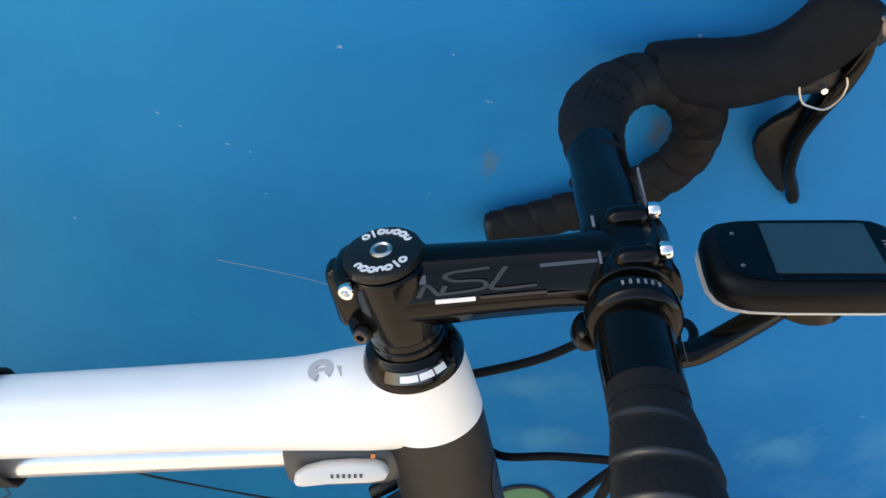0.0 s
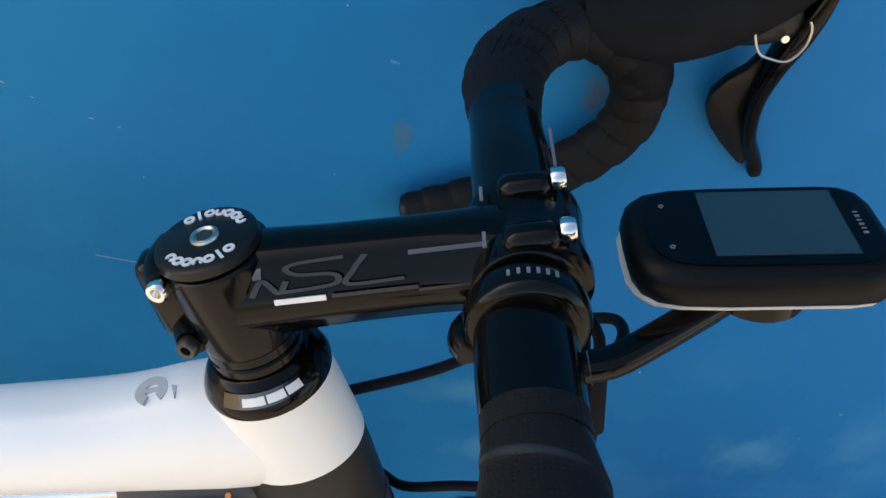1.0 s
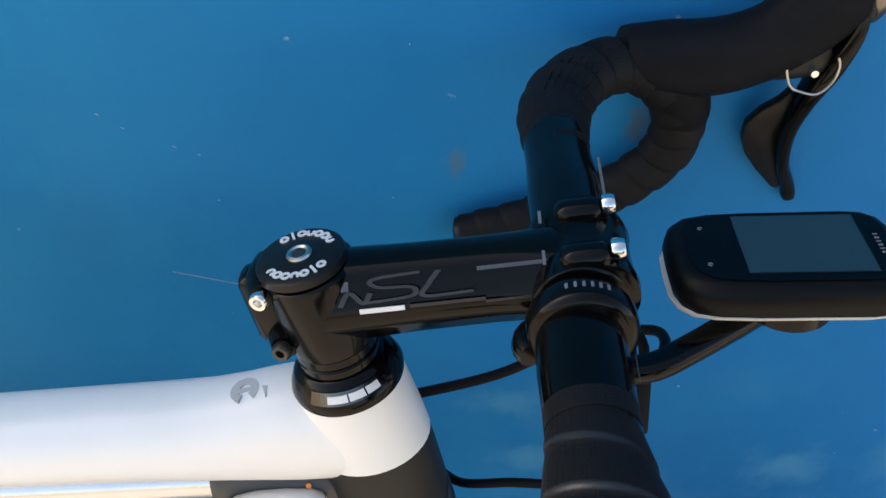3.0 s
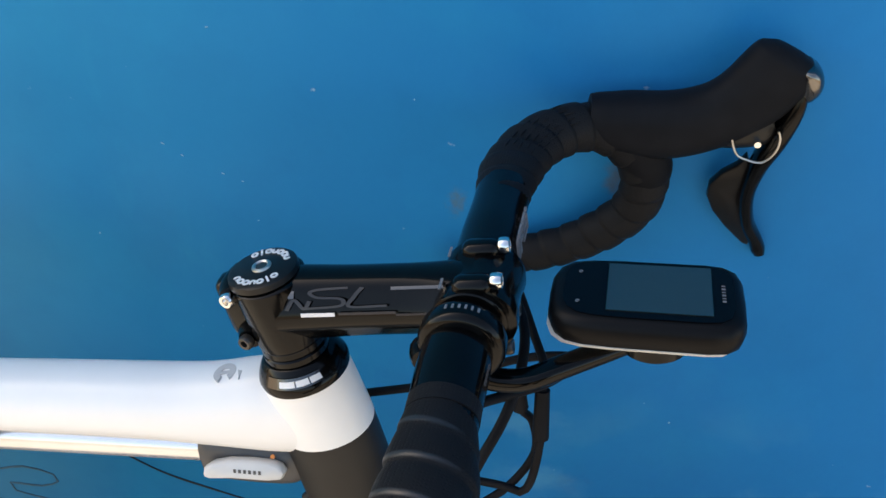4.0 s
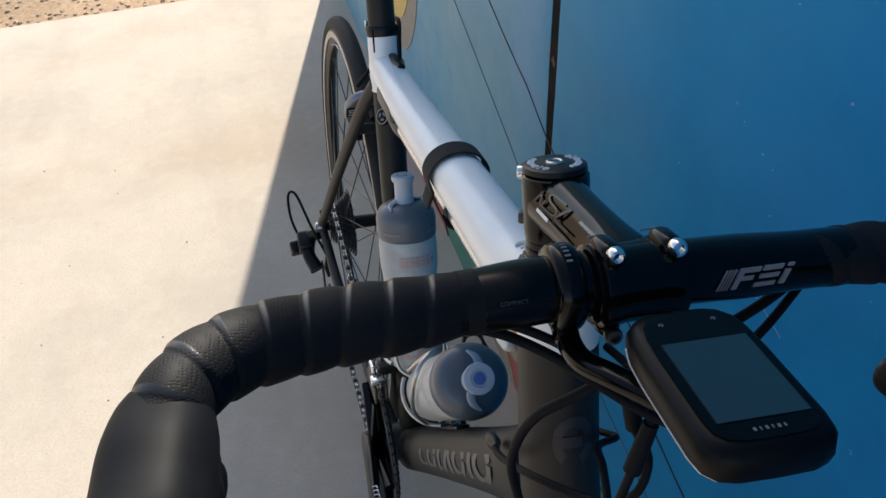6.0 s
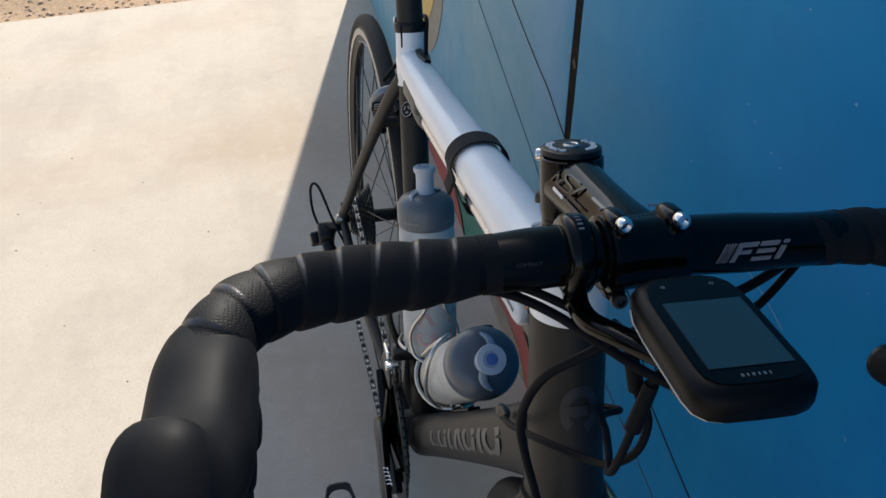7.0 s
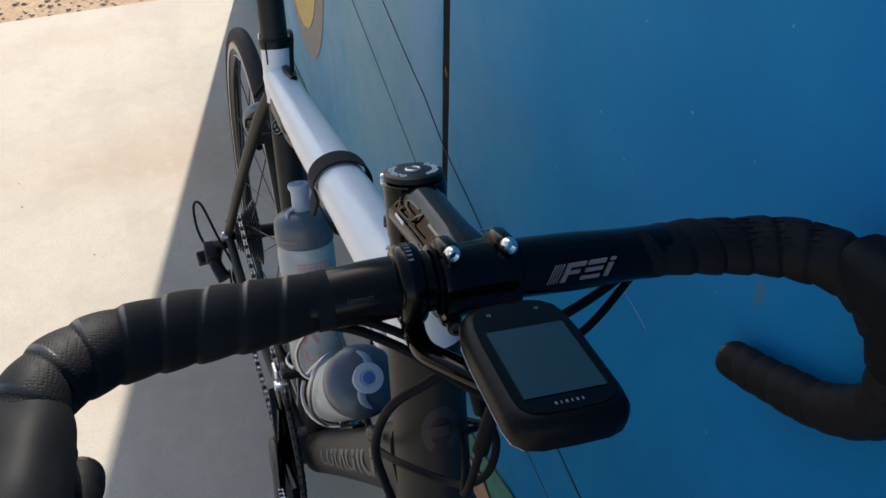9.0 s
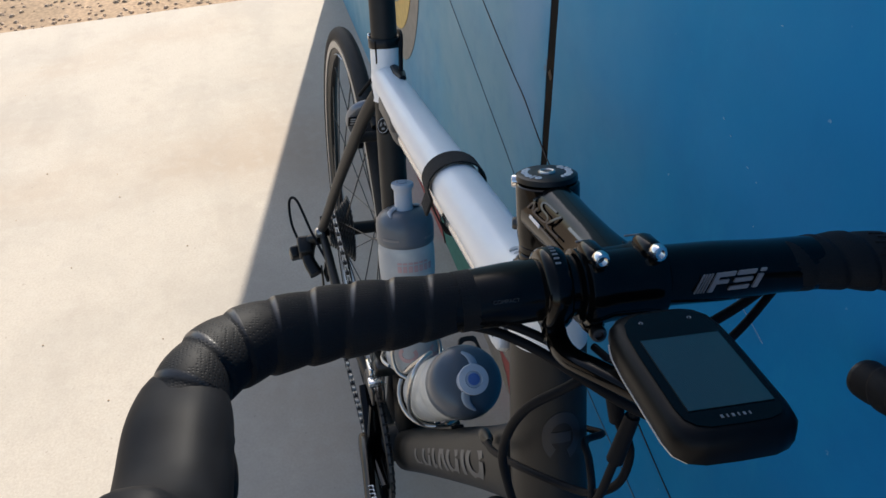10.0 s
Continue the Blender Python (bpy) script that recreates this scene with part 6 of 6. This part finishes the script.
# ---- bottles in wire cages ----
def bottle(base, axis, turn, tall, label, cap_mat="bcap"):
    ax = Vector(axis).normalized()
    side = Vector((0, -1, 0))
    root = new("water_bottle")
    root.matrix_world = BIKE
    tagged(root, label, "bottle", group="bottles on the frame")
    k = tall / 0.25
    nr, nh, w = (0.95, 0.62, 0.95) if cap_mat == "bcap_dark" else (0.88, 0.95, 0.93)
    prof = [(0.030, 0.0), (0.0345, 0.003), (0.0365, 0.010), (0.0368, 0.095), (0.0362, 0.102), (0.0345, 0.112), (0.0345, 0.118), (0.0362, 0.128), (0.0368, 0.136), (0.0368, 0.158), (0.0358, 0.166), (0.0345, 0.170)]
    body = part("body", lathe([(r * w, z * k) for r, z in prof], base, ax, 40), "bottle", root, "milky insulated bottle body with red print")
    cap_prof = ((0.0345, 0.168), (0.0368, 0.170), (0.0374, 0.174), (0.0374, 0.191), (0.0362, 0.197), (0.032, 0.203), (0.024, 0.2075), (0.015, 0.209))
    part("cap", lathe([(r * w, z * k) for r, z in cap_prof], base, ax, 40), cap_mat, root, "smoke grey screw cap")
    noz = part("nozzle", lathe([(r * nr, (0.2075 + (z - 0.2075) * nh) * k) for r, z in ((0.0136, 0.2075), (0.0126, 0.2105), (0.0121, 0.216), (0.0120, 0.228), (0.0122, 0.2335), (0.0146, 0.2368), (0.0151, 0.2395), (0.0146, 0.2425), (0.0085, 0.2435), (0.0078, 0.2418))], base, ax, 28), "nozzle", root, "milky drinking nozzle")
    part("valve", lathe([(r * nr, (0.2075 + (z - 0.2075) * nh) * k) for r, z in ((0.0058, 0.240), (0.0058, 0.2442), (0.0036, 0.2446))], base, ax, 20), "blue" if cap_mat == "bcap_dark" else "nozzle", noz, "blue valve" if cap_mat == "bcap_dark" else "milky valve")
    # print
    p0, p1 = Vector(base), Vector(base) + ax
    for i in range(7):
        g = turn - 40 + i * 11
        part("print_block", skin(p0, p1, 0.0371 * w, 0.14 * k, 0.148 * k, g, g + 8, 0.0004, up=(1, 0, 0), nu=2, nv=3), "red", body, "faded red print", smooth=False)
        if i < 6:
            part("print_block", skin(p0, p1, 0.0371 * w, 0.150 * k, 0.1525 * k, g, g + 9, 0.0004, up=(1, 0, 0), nu=2, nv=3), "red", body, smooth=False)
    for gg in (turn - 30, turn + 40):
        for i in range(4):
            tc = (0.030 + i * 0.0255) * k
            part("print_block", strip(p0, p1, 0.0368 * w, oval(tc, gg, 0.0085, 17, 50, 320) if i % 2 == 0 else [(tc - 0.007, gg - 16), (tc + 0.007, gg), (tc - 0.007, gg + 16)], 0.0025, 4.0, 0.0004, up=(1, 0, 0)), "red", body, "faded red print", smooth=False)
    for g in (turn - 70, turn + 20):
        part("cap_print", skin(p0, p1, 0.0375 * w, 0.178 * k, 0.181 * k, g, g + 36, 0.0004, up=(1, 0, 0), nu=2, nv=8), "decal", root, "grey raised print", smooth=False)
    # raised grips on the cap
    for a in (0, 180):
        g = radians(turn + a)
        e = ax.cross(Vector((1, 0, 0)))
        e = e.normalized() if e.length > 0.1 else Vector((0, 1, 0))
        e2 = ax.cross(e)
        d = e * math.cos(g) + e2 * math.sin(g)
        b = Vector(base)
        leaf = []
        for r, h, turn_by, wide in ((0.0115, 0.2120, 0, 0.0040), (0.016, 0.2104, 6, 0.0042), (0.021, 0.2093, 14, 0.0036), (0.025, 0.2080, 24, 0.0026), (0.029, 0.2058, 34, 0.0012)):
            dd = Matrix.Rotation(radians(turn_by), 3, ax) @ d
            leaf.append((*(b + ax * (h * k) + dd * (r * w)), wide, 0.0012))
        part("cap_fin", sweep(smooth_path(leaf, 0.002), unit_section(12), up=tuple(ax)), "fin", root, "smoky pale fin")
    return root


def cage(base, axis, away, label):
    """Bent wire cage: two side loops joined at the tube, and a foot."""
    ax, aw = Vector(axis).normalized(), Vector(away).normalized()
    b = Vector(base)
    root = new("bottle_cage")
    root.matrix_world = BIKE
    tagged(root, label, "bottle cage", group="bottle cages on the frame")
    R = 0.0398
    for sg in (-1, 1):
        pts = []
        for g, z in ((172, 0.03), (150, 0.025), (120, 0.045), (95, 0.085), (70, 0.108), (45, 0.112), (22, 0.105), (14, 0.09), (20, 0.07), (40, 0.05), (50, 0.03), (42, 0.008), (20, -0.002)):
            a = radians(g)
            d = aw * math.cos(a) + Vector((0, sg, 0)) * math.sin(a)
            pts.append((*(b + ax * z + d * R), 0.0024))
        part("wire", sweep(smooth_path(pts, 0.005), unit_section(10)), "steel", root, "bright bent wire")
    part("foot", sweep(smooth_path([(*(b + ax * -0.002 - aw * 0.036), 0.0024), (*(b + ax * -0.005), 0.0024), (*(b + ax * -0.002 + aw * 0.037), 0.0024)], 0.006), unit_section(10)), "steel", root)
    part("backing_plate", slab((0.1, 0.014, 0.004), 0.0015, place_frame(b + ax * 0.07 - aw * 0.042, ax, -aw)), "anod", root, "black mounting plate")
    pts = [(*(b + ax * 0.012 + (aw * math.cos(a) + Vector((0, 1, 0)) * math.sin(a)) * R), 0.0022) for a in np.linspace(radians(60), radians(300), 20)]
    part("lower_hoop", sweep(pts, unit_section(10)), "steel", root, "bright wire hoop")
    return root


ST_DIR, ST_FWD = (SEAT_TOP - BB).normalized(), Vector((0.9563, 0, 0.2925))
b1 = BB + ST_DIR * 0.153 + ST_FWD * 0.0585
DT_DIR = (DT_B - DT_A).normalized()
DT_UP = Vector((-DT_DIR.z, 0, DT_DIR.x))
b2 = BB + DT_DIR * 0.230 + DT_UP * 0.0560
cage(b1, ST_DIR, ST_FWD, "bright wire bottle cage on the seat tube")
cage(b2, DT_DIR, DT_UP, "bright wire bottle cage on the down tube")
bottle(b1, ST_DIR, 10, 0.252, "milky sports bottle with red print in the seat tube cage")
bottle(b2, DT_DIR, 60, 0.252, "milky sports bottle with smoke grey cap in the down tube cage", "bcap_dark")

# the bars are turned a little away from the wall
for ob in list(bike.children):
    kind = ob.name.split(".")[0]
    if kind in ("stem", "faceplate"):
        ob.matrix_basis = STEM_TURN
    elif kind in ("fork", "front_wheel", "front_brake"):
        ob.matrix_basis = steered(-3.5)
    elif kind in ("handlebar", "brake_lever", "computer_mount"):
        ob.matrix_basis = TURN
